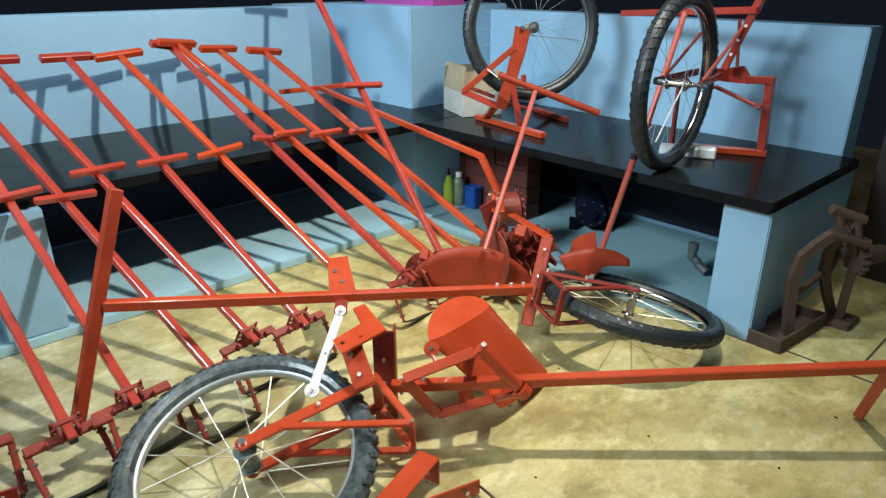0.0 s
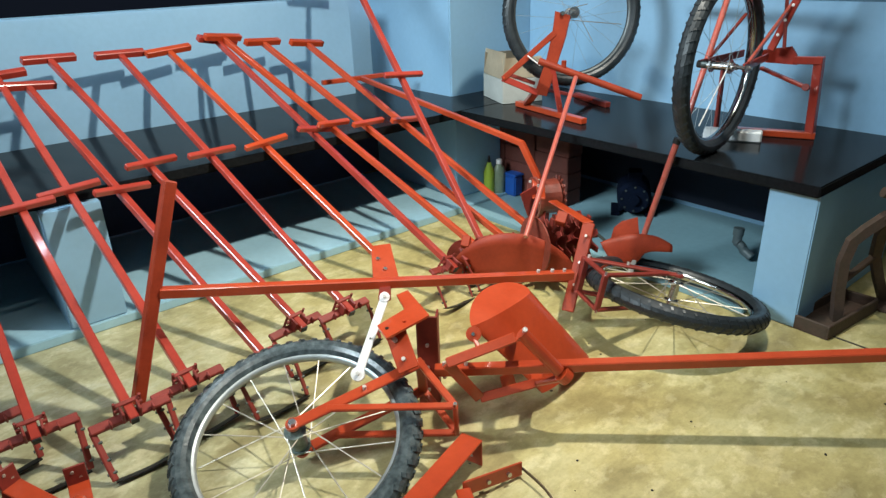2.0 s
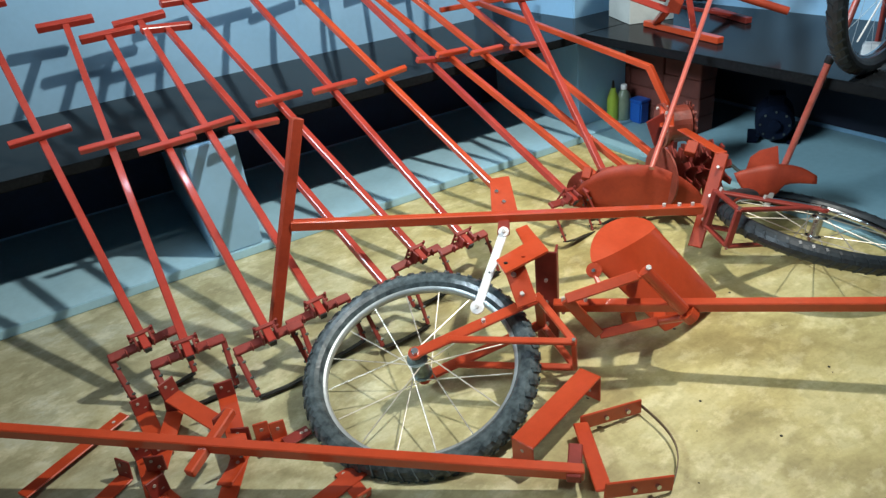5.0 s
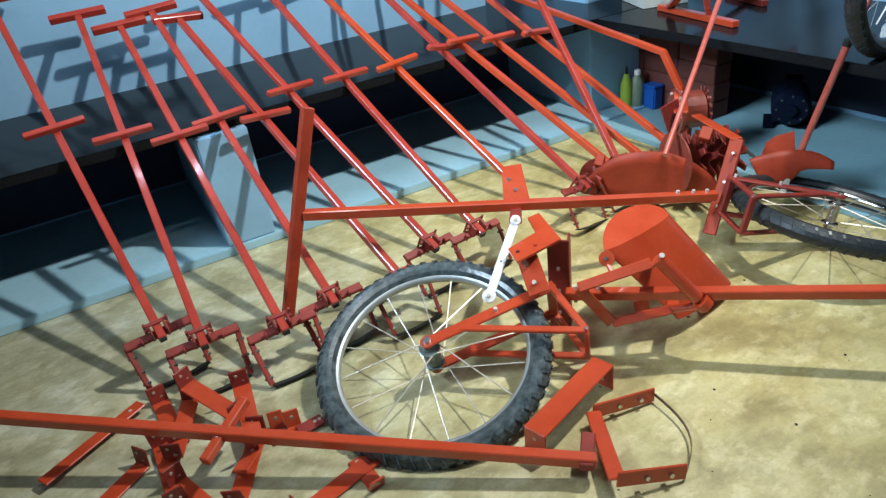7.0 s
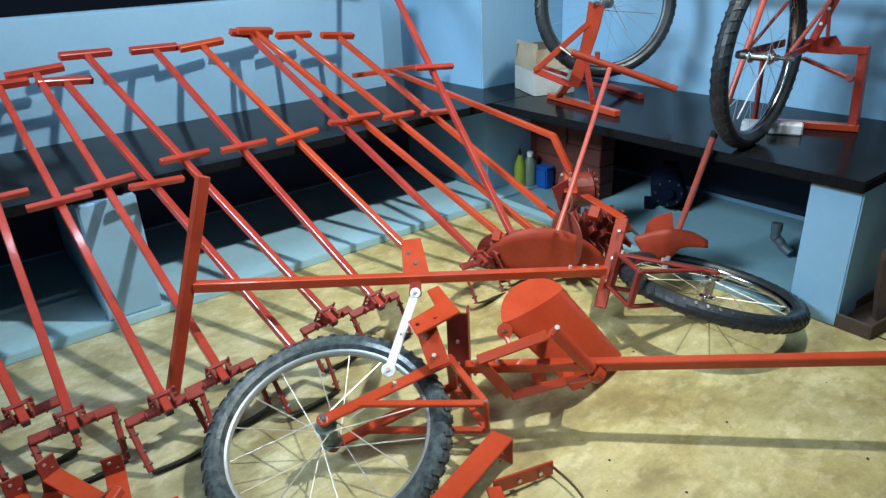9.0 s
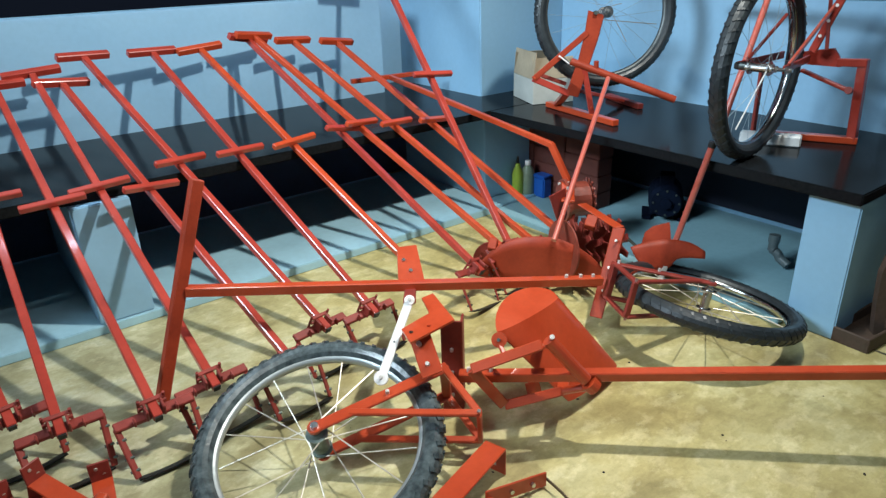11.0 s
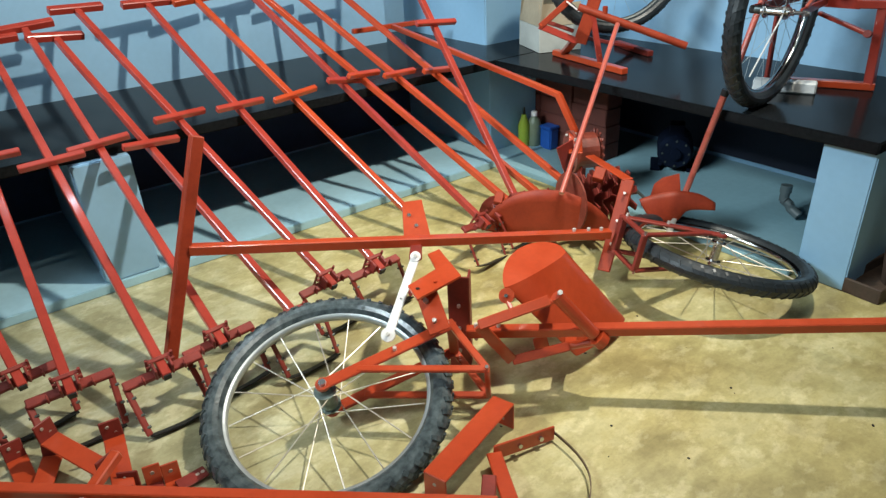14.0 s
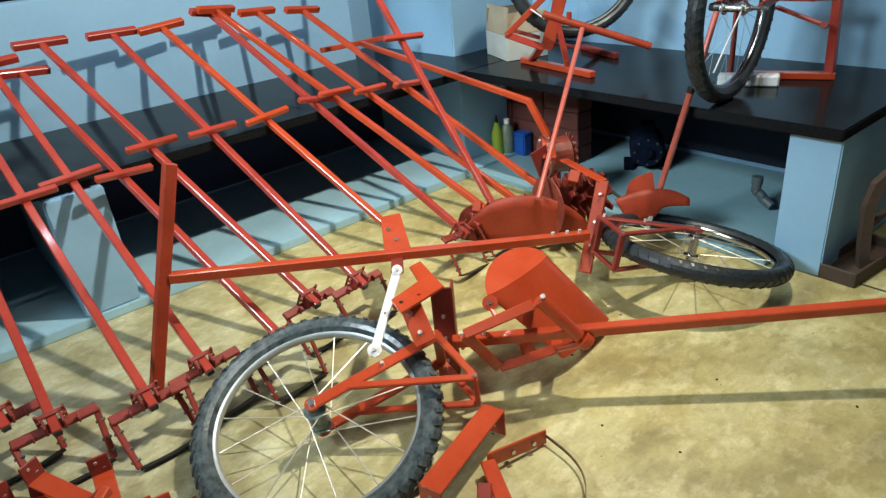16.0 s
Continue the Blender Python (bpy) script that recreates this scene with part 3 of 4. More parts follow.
# share: two curved wings on a shank
part("shank", bar((-0.128, -1.063, 0.128), (-0.170, -1.074, 0.073), 0.018, 0.010, up=(-0.62, -0.66, 0.42)), ZINC, hoe2, "worn bare steel shank")


def curved(top, low, bulge, rows=5, cols=14, thick=0.004):
    """A bulging plate lofted between two smooth edge curves."""
    def along(ps, f):
        x = f * (len(ps) - 1)
        i = min(int(x), len(ps) - 2)
        g = x - i
        a, b = Vector(ps[max(i - 1, 0)]), Vector(ps[i])
        c, d = Vector(ps[i + 1]), Vector(ps[min(i + 2, len(ps) - 1)])
        return 0.5 * (2 * b + (c - a) * g + (2 * a - 5 * b + 4 * c - d) * g * g + (3 * b - a - 3 * c + d) * g ** 3)
    bm = bmesh.new()
    faces = []
    for sd in (0, 1):
        grid = []
        for i in range(cols + 1):
            t, u = along(top, i / cols), along(low, i / cols)
            grid.append([bm.verts.new(t.lerp(u, k / rows) + Vector(bulge) * (math.sin(math.pi * k / rows) + sd * thick / Vector(bulge).length)) for k in range(rows + 1)])
        for i in range(cols):
            for k in range(rows):
                q = (grid[i][k], grid[i + 1][k], grid[i + 1][k + 1], grid[i][k + 1])
                bm.faces.new(q if sd else tuple(reversed(q)))
        faces.append(grid)
    a, b = faces
    edge = [(i, 0) for i in range(cols + 1)] + [(cols, k) for k in range(1, rows + 1)] + [(i, rows) for i in range(cols - 1, -1, -1)] + [(0, k) for k in range(rows - 1, 0, -1)]
    for (i, k), (p, q) in zip(edge, edge[1:] + edge[:1]):
        bm.faces.new((a[i][k], a[p][q], b[p][q], b[i][k]))
    return bm


share = part("share", curved([(-0.196, -0.963, 0.184), (-0.153, -0.993, 0.200), (-0.101, -1.036, 0.210), (-0.049, -1.090, 0.202), (-0.018, -1.136, 0.175)],
                             [(-0.196, -0.974, 0.168), (-0.182, -1.022, 0.113), (-0.128, -1.069, 0.118), (-0.089, -1.085, 0.151), (-0.027, -1.144, 0.151)], (-0.0035, -0.0035, 0.0015)), SHIELD, hoe2, "broad flat red ridger share with a horn", smooth=True)
part("wing", sheet([(-0.150, -0.974, 0.189), (-0.130, -0.970, 0.224), (-0.103, -0.982, 0.243), (-0.060, -1.015, 0.256), (-0.075, -1.039, 0.197)], 0.005), SHIELD, share, "upturned wing")
part("thin_stay", bar((-0.192, -0.932, 0.215), (-0.168, -0.980, 0.175), 0.012, 0.008), GREY, hoe2, "dark bare steel stay")
stem = part("stem", rod((-0.072, -1.052, 0.190), (-0.0165, -1.112, 0.545), 0.0105, 14), GLINTRED, hoe2, "glossy red stem, paled by its highlight")
part("grip", rod((-0.019, -1.109, 0.530), (-0.016, -1.113, 0.549), 0.0125, 12), BLADE, stem, "black rubber grip end")

# third hoe, upside down on the bench against the wall
hoe3 = thing("wheel_hoe", (0.30, -0.30, Z), "red wheel hoe upside down on the bench, wheel in the air", "wheel hoe", "wheel hoes")
C3, N3 = Vector((0.296, -0.379, 0.893)), Vector((-0.534, -0.835, 0.133)).normalized()
bicycle_wheel(hoe3, C3, N3, 0.293, 0.048, rim=DARKRIM, wire=DULLWIRE)
# three extra bright spokes stand where the wheel's spokes glint
for p, q in (((0.260, -0.396, 0.868), (0.474, -0.501, 0.840)), ((0.289, -0.409, 0.904), (0.363, -0.441, 0.777)), ((0.258, -0.388, 0.911), (0.354, -0.411, 0.925))):
    part("glint_spoke", rod(p, q, 0.0016, 6), SPOKE, hoe3, "bright spoke standing in for a glint")
# fork turned from the lamp, its shade put into the red
fork = part("fork", sheet([(0.190, -0.381, 0.907), (0.241, -0.416, 0.888), (0.217, -0.414, 0.810), (0.189, -0.409, 0.725), (0.133, -0.397, 0.576), (0.092, -0.369, 0.588), (0.146, -0.382, 0.727), (0.173, -0.384, 0.821)], 0.006), SHIELD, hoe3, "folded red fork plate")
part("fork_lip", bar((0.246, -0.407, 0.881), (0.225, -0.405, 0.804), 0.006, 0.026, up=N3), DARKRED, fork)
part("fork_lip", bar((0.225, -0.405, 0.804), (0.140, -0.388, 0.574), 0.006, 0.026, up=N3), DARKRED, fork)
part("branch", bar((0.180, -0.392, 0.825), (-0.018, -0.293, 0.654), 0.024, 0.007, up=N3), SHIELD, hoe3)
part("lower_bar", bar((-0.017, -0.288, 0.658), (0.103, -0.375, 0.592), 0.026, 0.008, up=N3), COOLRED, hoe3)
part("lower_bar", bar((0.067, -0.246, 0.657), (0.157, -0.310, 0.616), 0.016, 0.008, up=N3), DARKRED, hoe3)
part("back_arm", bar((0.313, -0.320, 0.881), (0.201, -0.298, 0.568), 0.028, 0.008, up=N3), DARKRED, hoe3)
part("cross_bar", bar((0.115, -0.375, 0.604), (0.198, -0.300, 0.583), 0.020, 0.014), COOLRED, hoe3)
bolt((0.208, -0.403, 0.898), N3, fork, 0.011, GREY, 0.018, "greasy axle nut")
bolt((0.133, -0.383, 0.710), N3, fork, 0.006)
bolt((-0.018, -0.299, 0.661), N3, hoe3, 0.006, RED, 0.008, "painted bolt head")
part("runner", bar((0.250, -0.120, Z + 0.013), (0.163, -0.578, Z + 0.013), 0.032, 0.024), RED, hoe3)
part("runner", bar((0.580, -0.190, Z + 0.013), (0.486, -0.450, Z + 0.013), 0.028, 0.024), DARKRED, hoe3)
part("foot", bar((0.099, -0.372, 0.598), (0.226, -0.200, Z + 0.026), 0.034, 0.018), COOLRED, hoe3)
post3 = part("post", bar((0.162, -0.397, 0.695), (0.190, -0.430, Z + 0.024), 0.024, 0.010, up=N3), COOLRED, hoe3)
bolt((0.183, -0.432, Z + 0.050), N3, post3, 0.007, RED, 0.014, "painted bolt head")
part("post", bar((0.199, -0.305, 0.589), (0.510, -0.330, Z + 0.020), 0.028, 0.016), COOLRED, hoe3)
part("tie", bar((0.068, -0.347, 0.743), (0.110, -0.380, 0.702), 0.006, 0.005, up=N3), WHITE, hoe3, "bright bare metal tie")

# loose handle leaning on it
t5 = thing("tool_handle", (-0.50, -0.87, 0.0), "red T-shaped tool handle leaning on the bench implement", "handle")
tc = Vector((0.120, -0.560, 0.672))
part("stem", rod(tc, (-0.455, -0.850, 0.245), 0.0090, 14), GLINTRED, t5, "glossy round stem")
part("grip", rod((0.064, -0.414, 0.728), (0.338, -0.717, 0.580), 0.014, 14), SHIELD, t5)
part("pin", rod((0.131, -0.488, 0.690), (0.128, -0.490, 0.728), 0.010, 12), SHIELD, t5)

# fourth hoe, standing on the bench
hoe4 = thing("wheel_hoe", (0.30, -1.15, Z), "red wheel hoe standing on the bench with wheel overhanging", "wheel hoe", "wheel hoes")
C4, N4 = Vector((0.119, -1.155, 0.769)), Vector((0.0976, -0.9952, -0.0095)).normalized()
bicycle_wheel(hoe4, C4, N4, 0.289, 0.050, spin=0.3, rim=CHROME, wire=DULLWIRE)
part("axle", rod(C4 - N4 * 0.080, C4 + N4 * 0.100, 0.006, 10), STEEL, hoe4)
part("pale_stay", bar((0.104, -1.187, 0.766), (0.015, -1.163, 0.591), 0.005, 0.004), WHITE, hoe4, "bright bare metal stay across the wheel")
part("sleeve", rod(C4 - N4 * 0.062, C4 - N4 * 0.018, 0.013, 14), GREY, hoe4, "dull steel axle sleeve")
bolt(C4 - N4 * 0.068, N4, hoe4, 0.015, BLADE, 0.020, "black axle nut")
bolt(C4 + N4 * 0.085, N4, hoe4, 0.010, STEEL, 0.016)
part("arm", bar(C4 + N4 * 0.072, (0.440, -1.152, 0.763), 0.007, 0.026), COOLRED, hoe4)
part("arm", bar(C4 - N4 * 0.072, (0.466, -1.050, 0.765), 0.007, 0.026), DARKRED, hoe4)
part("head_plate", sheet([(0.470, -1.069, 0.772), (0.470, -1.216, 0.800), (0.470, -1.238, 0.773), (0.470, -1.244, 0.740), (0.470, -1.126, 0.739), (0.470, -1.078, 0.742)], 0.008), COOLRED, hoe4, "stepped red head plate")
part("top_bar", bar((0.470, -1.229, 0.755), (0.502, -1.312, 0.756), 0.020, 0.026), COOLRED, hoe4)
part("upright", bar((0.504, -1.300, 0.768), (0.526, -1.306, Z + 0.002), 0.026, 0.030), COOLRED, hoe4)
part("upright", bar((0.348, -1.042, 0.760), (0.352, -1.042, Z + 0.002), 0.022, 0.012), DARKRED, hoe4)
part("base_bar", bar((0.420, -1.078, Z + 0.013), (0.532, -1.322, Z + 0.013), 0.032, 0.024), RED, hoe4, "orange-red base bar")
part("base_bar", bar((0.352, -1.020, Z + 0.013), (0.420, -1.085, Z + 0.013), 0.024, 0.022), COOLRED, hoe4)
part("diagonal", bar((0.450, -1.128, 0.722), (0.450, -1.294, 0.671), 0.020, 0.012), COOLRED, hoe4)
part("pivot", rod((0.440, -1.296, 0.674), (0.470, -1.288, 0.667), 0.012, 14), DARKRED, hoe4)
part("back_stay", rod((0.309, -1.050, 0.978), (0.132, -1.050, 0.580), 0.0105, 12), GLINTRED, hoe4, "glossy round stay")
part("thin_stay", bar((0.370, -1.088, 0.910), (0.158, -1.088, 0.780), 0.012, 0.008), DARKRED, hoe4)
part("front_stay", bar((0.168, -1.220, 0.778), (0.418, -1.220, 0.948), 0.010, 0.014), GLINTRED, hoe4)
st = part("stem", bar((0.400, -1.176, 0.791), (0.400, -1.265, 1.030), 0.010, 0.026), COOLRED, hoe4, "drilled flat stem")
part("stem_upper", bar((0.404, -1.247, 0.985), (0.404, -1.372, 1.320), 0.026), COOLRED, hoe4)
part("strap", bar((0.394, -1.224, 0.800), (0.394, -1.207, 0.960), 0.006, 0.012), DARKRED, hoe4)
for k in (0.22, 0.42, 0.62):
    q = Vector((0.400, -1.176, 0.791)).lerp(Vector((0.400, -1.265, 1.030)), k) - Vector((0.008, 0, 0))
    bolt(q, (-1, -0.4, 0.2), st, 0.007, WHITE, 0.006, "bright bolt head")
part("cross_handle", bar((0.560, -0.640, 0.951), (0.390, -1.265, 0.990), 0.024), COOLRED, hoe4)

# ---- rotary weeder: T handle, curved shield, toothed rotors ----
rot = thing("rotary_weeder", (-0.50, -0.85, 0), "red rotary weeder with toothed rotors and curved shield", "rotary weeder")
g0, g1 = Vector((-1.577, -0.618, 0.343)), Vector((-0.470, -1.070, 0.185))
part("stem", bar(g0, g1, 0.027), RED, rot)
gv = Vector((0.104, 0.027, 0.276))
gc = Vector((-1.591, -0.610, 0.342))
# the grip's unlit face is darkened through its red
part("grip", bar(gc - gv, gc + gv, 0.031, up=(1, 0, 0)), SHIELD, rot)
for k in (0.90, 0.94, 0.975):
    bolt(g0.lerp(g1, k) + Vector((0, 0, 0.016)), (0, 0, 1), rot, 0.007)
L_, R_ = Vector((-0.580, -0.590, 0.060)), Vector((-0.290, -0.972, 0.060))


def shield(a, b, h, bow, thick=0.004, n=32):
    """A curved plate standing on the line from a to b, its top a flat arch."""
    bm = bmesh.new()
    d = b - a
    out = Vector((d.y, -d.x, 0)).normalized() * -1
    sides = []
    for s in (0, 1):
        cols = []
        for i in range(n + 1):
            f = i / n
            top = h * (1 - abs(2 * f - 1) ** 2.1) ** 0.75 + 0.012
            col = []
            for j in range(5):
                g = j / 4
                p = a + d * f + Vector((0, 0, top * g)) - out * (bow * math.sin(math.pi * f) + 0.012 * g - 0.007 * math.exp(-((f - 0.60) / 0.035) ** 2)) + out * thick * s
                col.append(bm.verts.new(p))
            cols.append(col)
        for i in range(n):
            for j in range(4):
                q = (cols[i][j], cols[i + 1][j], cols[i + 1][j + 1], cols[i][j + 1])
                bm.faces.new(q if s else tuple(reversed(q)))
        sides.append(cols)
    a_, b_ = sides
    for i in range(n):
        for j in (0, 4):
            bm.faces.new((a_[i][j], a_[i + 1][j], b_[i + 1][j], b_[i][j]))
    for i in (0, n):
        for j in range(4):
            bm.faces.new((a_[i][j], a_[i][j + 1], b_[i][j + 1], b_[i][j]))
    return bm


part("shield", shield(L_, R_, 0.172, 0.02), SHIELD, rot, "curved red sheet-metal shield", smooth=True)
ra, rb = Vector((-0.370, -0.815, 0.180)), Vector((-0.165, -0.875, 0.170))
rax = (rb - ra).normalized()
part("axle", rod(ra - rax * 0.05, rb + rax * 0.05, 0.010, 12), DARKRED, rot)
part("end_disc", rod(ra - rax * 0.003, ra + rax * 0.003, 0.102, 28), GRIMY, rot, "greasy dark red end disc")
for k in range(5):
    c = ra.lerp(rb, 0.25 + 0.17 * k)
    f = frame_of(ra, rb)
    star = []
    for i in range(18):
        a = 2 * math.pi * (i + 0.6 * k) / 18
        for da, rr in ((-0.10, 0.098 if i % 2 else 0.058), (0.10, 0.098 if i % 2 else 0.058)):
            star.append(c + f @ Vector((math.cos(a + da) * rr, math.sin(a + da) * rr, 0)))
    bm = sheet(star, 0.005)
    part("toothed_disc", bm, DARKRED, rot, "toothed rotor disc")
part("block", bar((-0.330, -0.890, 0.268), (-0.302, -0.880, 0.298), 0.036, 0.038, up=(-0.5, -0.5, 0.8)), SHIELD, rot, "square red nut block")
part("block", bar((-0.553, -0.648, 0.172), (-0.528, -0.634, 0.202), 0.030, 0.034, up=(-0.5, -0.5, 0.8)), SHIELD, rot, "square red nut block")
part("half_disc", rod((-0.470, -0.560, 0.075), (-0.462, -0.552, 0.075), 0.075, 24), DARKRED, rot)
part("cheek", sheet([(-0.255, -0.630, 0.296), (-0.172, -0.630, 0.310), (-0.156, -0.630, 0.200), (-0.187, -0.630, 0.143)], 0.005), DARKRED, rot)

# ---- bent handle with gearbox, grip on the bench ----
bent = thing("bent_handle_tool", (-0.10, -0.58, 0), "red bent-handled tool with bolted gear housing beside the bench", "tool")
part("grip", bar((-0.382, 0.550, 0.596), (0.045, 0.535, 0.590), 0.022), RED, bent)
part("stem", bar((-0.172, 0.543, 0.593), (-0.066, -0.458, 0.422), 0.022), RED, bent)
part("bend", bar((-0.066, -0.450, 0.424), (-0.040, -0.530, 0.275), 0.024), RED, bent)
gc0, gax = Vector((-0.065, -0.533, 0.212)), Vector((0.895, -0.447, 0)).normalized()
part("housing", rod(gc0, gc0 + gax * 0.089, 0.070, 24), GRIMY, bent, "round greasy red gear housing")
part("cover", rod(gc0 - gax * 0.008, gc0 + gax * 0.004, 0.085, 24), GRIMY, bent, "bolted cover flange")
part("boss", rod(gc0 - gax * 0.030, gc0 - gax * 0.006, 0.028, 18), GRIMY, bent)
for k in range(16):
    a = 2 * math.pi * k / 16
    g = frame_of((0, 0, 0), gax) @ Vector((math.cos(a), math.sin(a), 0))
    part("tooth", bar(gc0 + gax * 0.10 + g * 0.062, gc0 + gax * 0.10 + g * 0.084, 0.012, 0.008, up=gax), GRIMY, bent)
part("sprocket", rod(gc0 + gax * 0.096, gc0 + gax * 0.104, 0.064, 24), GRIMY, bent)
part("bracket", bar((-0.030, -0.513, 0.285), (-0.190, -0.665, 0.270), 0.050, 0.008), RED, bent)
part("leg", bar((-0.015, -0.553, 0.21), (-0.010, -0.540, 0.0), 0.030, 0.010), DARKRED, bent)
part("leg", bar((-0.055, -0.573, 0.21), (-0.130, -0.600, 0.0), 0.030, 0.010), DARKRED, bent)
for k in range(6):
    a = k * math.pi / 3
    bolt(gc0 - gax * 0.010 + frame_of((0, 0, 0), gax) @ Vector((0.068 * math.cos(a), 0.068 * math.sin(a), 0)), gax, bent, 0.007)
for k in (0.25, 0.5, 0.75):
    bolt(Vector((-0.030, -0.513, 0.292)).lerp(Vector((-0.190, -0.665, 0.277)), k), (0, 0, 1), bent, 0.008)

# ---- drum weeder: yoke, float drum, T handle ----
drum = thing("drum_weeder", (-0.90, -1.22, 0), "red drum weeder with pointed float lying on the floor", "drum weeder")
part("stem", bar((-1.118, -1.174, 0.172), (-0.235, -1.994, 0.2265), 0.026, up=(-0.1, -0.045, 0.99)), RED, drum)
part("grip", bar((-0.145, -1.942, 0.012), (-0.262, -2.010, 0.290), 0.026, up=(1, 0, 0)), RED, drum)
D0, D1 = Vector((-0.902, -1.192, 0.276)), Vector((-0.749, -1.290, 0.050))
du, dv, dw = Vector((0.123, 0.016, -0.002)), Vector((0.054, 0.090, 0.015)), Vector((0.003, 0.012, 0.002))
bm = bmesh.new()
rim0, rim1 = [], []
for i in range(36):
    a = 2 * math.pi * i / 36
    x, y = math.cos(a), math.sin(a)
    q = du * x + (dv * y * (1 - 0.20 * x) if y > 0 else dw * y)
    rim0.append(bm.verts.new(D0 + q))
    rim1.append(bm.verts.new(D1 + q * 0.95))
for cap in (bm.faces.new(list(reversed(rim0))), bm.faces.new(rim1)):
    for e in cap.edges:
        e.smooth = False
for i in range(36):
    j = (i + 1) % 36
    bm.faces.new((rim0[i], rim0[j], rim1[j], rim1[i]))
fl = part("float", bm, RED, drum, "pointed red sheet-metal float")
for p in fl.data.polygons:
    p.use_smooth = len(p.vertices) == 4
ya, yb = Vector((-1.120, -1.225, 0.218)), Vector((-1.046, -1.262, 0.100))
ea, eb = Vector((-0.988, -1.326, 0.282)), Vector((-0.918, -1.334, 0.124))
part("yoke_bar", bar(ya, yb, 0.028, 0.008, up=(-0.6, -0.6, 0.5)), RED, drum)
part("yoke_arm", bar(ya, ea, 0.026, 0.008, up=(-0.3, -0.6, 0.7)), RED, drum)
part("yoke_arm", bar(yb, eb, 0.024, 0.008, up=(-0.3, -0.6, 0.7)), RED, drum)
tube = part("axle_tube", rod((-0.976, -1.334, 0.293), (-0.907, -1.394, 0.184), 0.016, 14), RED, drum)
part("eye", rod((-0.901, -1.398, 0.176), (-0.889, -1.408, 0.161), 0.021, 16), RED, drum)
part("pin", rod((-0.918, -1.334, 0.124), (-0.883, -1.389, 0.151), 0.010, 10), RED, drum)
part("bearing_plate", bar((-0.963, -1.319, 0.262), (-0.895, -1.215, 0.190), 0.030, 0.008), RED, drum)
part("bearing_plate", bar((-0.918, -1.334, 0.124), (-0.830, -1.255, 0.085), 0.030, 0.008), RED, drum)
part("lug", rod((-1.030, -1.222, 0.262), (-1.023, -1.217, 0.257), 0.019, 16), RED, drum, "round drilled lug")
part("lug", sheet([(-0.965, -1.262, 0.085), (-0.925, -1.270, 0.085), (-0.930, -1.258, 0.125), (-0.965, -1.250, 0.120)], 0.005), RED, drum)
bolt((-1.030, -1.222, 0.262), (-0.7, -0.5, 0.5), drum, 0.006, GREY)
part("lug_foot", bar((-1.028, -1.222, 0.250), (-1.040, -1.258, 0.234), 0.012, 0.008), RED, drum)
for k in (0.02, 0.065):
    for dz in (0.018, -0.018):
        bolt(Vector((-1.118, -1.174, 0.172 + dz)).lerp(Vector((-0.235, -1.994, 0.2265 + dz)), k), (0, 0, 1), drum, 0.006)
bolt((-0.973, -1.342, 0.302), (-0.4, -0.5, 0.7), tube, 0.008)

# ---- weeder lying over the loose brackets ----
fg = thing("hand_weeder", (-1.33, -1.53, 0), "red stirrup weeder lying low over loose brackets, head on floor", "weeder")
f0, f1 = Vector((-2.565, -0.595, 0.170)), Vector((-1.336, -1.538, 0.051))
part("handle", bar(f0, f1, 0.026), RED, fg)
fx = Vector((0.52, 0.84, 0)).normalized()
part("foot_bar", bar((-2.025, -1.091, 0.094), (-1.899, -0.991, 0.127), 0.022), RED, fg)
fq = Vector((-2.550, -0.606, 0.170))
part("grip", bar(fq - fx * 0.115, fq + fx * 0.115, 0.026), RED, fg)
u1, u2 = Vector((-1.243, -1.418, 0.038)), Vector((-1.335, -1.596, 0.050))
part("head_bar", bar(u1, u2, 0.034, 0.007), RED, fg)
t1, t2 = Vector((-1.085, -1.446, 0.022)), Vector((-1.195, -1.643, 0.024))
leg1 = part("leg", bar(u1, t1, 0.036, 0.006, up=(-0.2, -0.97, 0.15)), RED, fg)
leg2 = part("leg", bar(u2, t2, 0.036, 0.006, up=(-0.2, -0.97, 0.15)), RED, fg)
for k in (0.4, 0.75):
    bolt(u1.lerp(t1, k), (-0.2, -0.97, 0.15), leg1, 0.007, STEEL, 0.02)
    bolt(u2.lerp(t2, k), (-0.2, -0.97, 0.15), leg2, 0.007, STEEL, 0.02)
arc = [t1.lerp(t2, k / 10) + Vector((0.032, -0.022, -0.004)) * math.sin(math.pi * k / 10) for k in range(11)]
part("blade", strip(arc, 0.0025, 0.008, (0, 0, 1)), BLADEBROWN, fg, "thin curved steel blade")
part("clamp", bar((-1.300, -1.470, 0.045), (-1.365, -1.540, 0.050), 0.030, 0.020), DARKRED, fg)

# ---- loose brackets and plates on the floor ----
def channel_bracket():
    """A folded flat bar: web along x, a drilled flange turned down at each end."""
    t = thing("channel_bracket", (0, 0, 0), "red folded bracket with drilled end flanges on the floor", "bracket", "loose brackets")
    part("web", bar((-0.139, 0, 0.075), (0.139, 0, 0.075), 0.056, 0.005), RED, t)
    for s in (-1, 1):
        fl = part("end_flange", bar((0.137 * s, 0, 0.076), (0.137 * s, 0, 0.002), 0.005, 0.056, up=(0, 1, 0)), RED, t)
        for z in (0.055, 0.024):
            part("hole", rod((0.137 * s - 0.0034, 0, z), (0.137 * s + 0.0034, 0, z), 0.0042, 12), HOLE, fl, "pale bare-edged hole")
    return t


chn = channel_bracket()
chn.matrix_basis = pose(-1.272, -1.378, 0, 0, 0, 17.8)


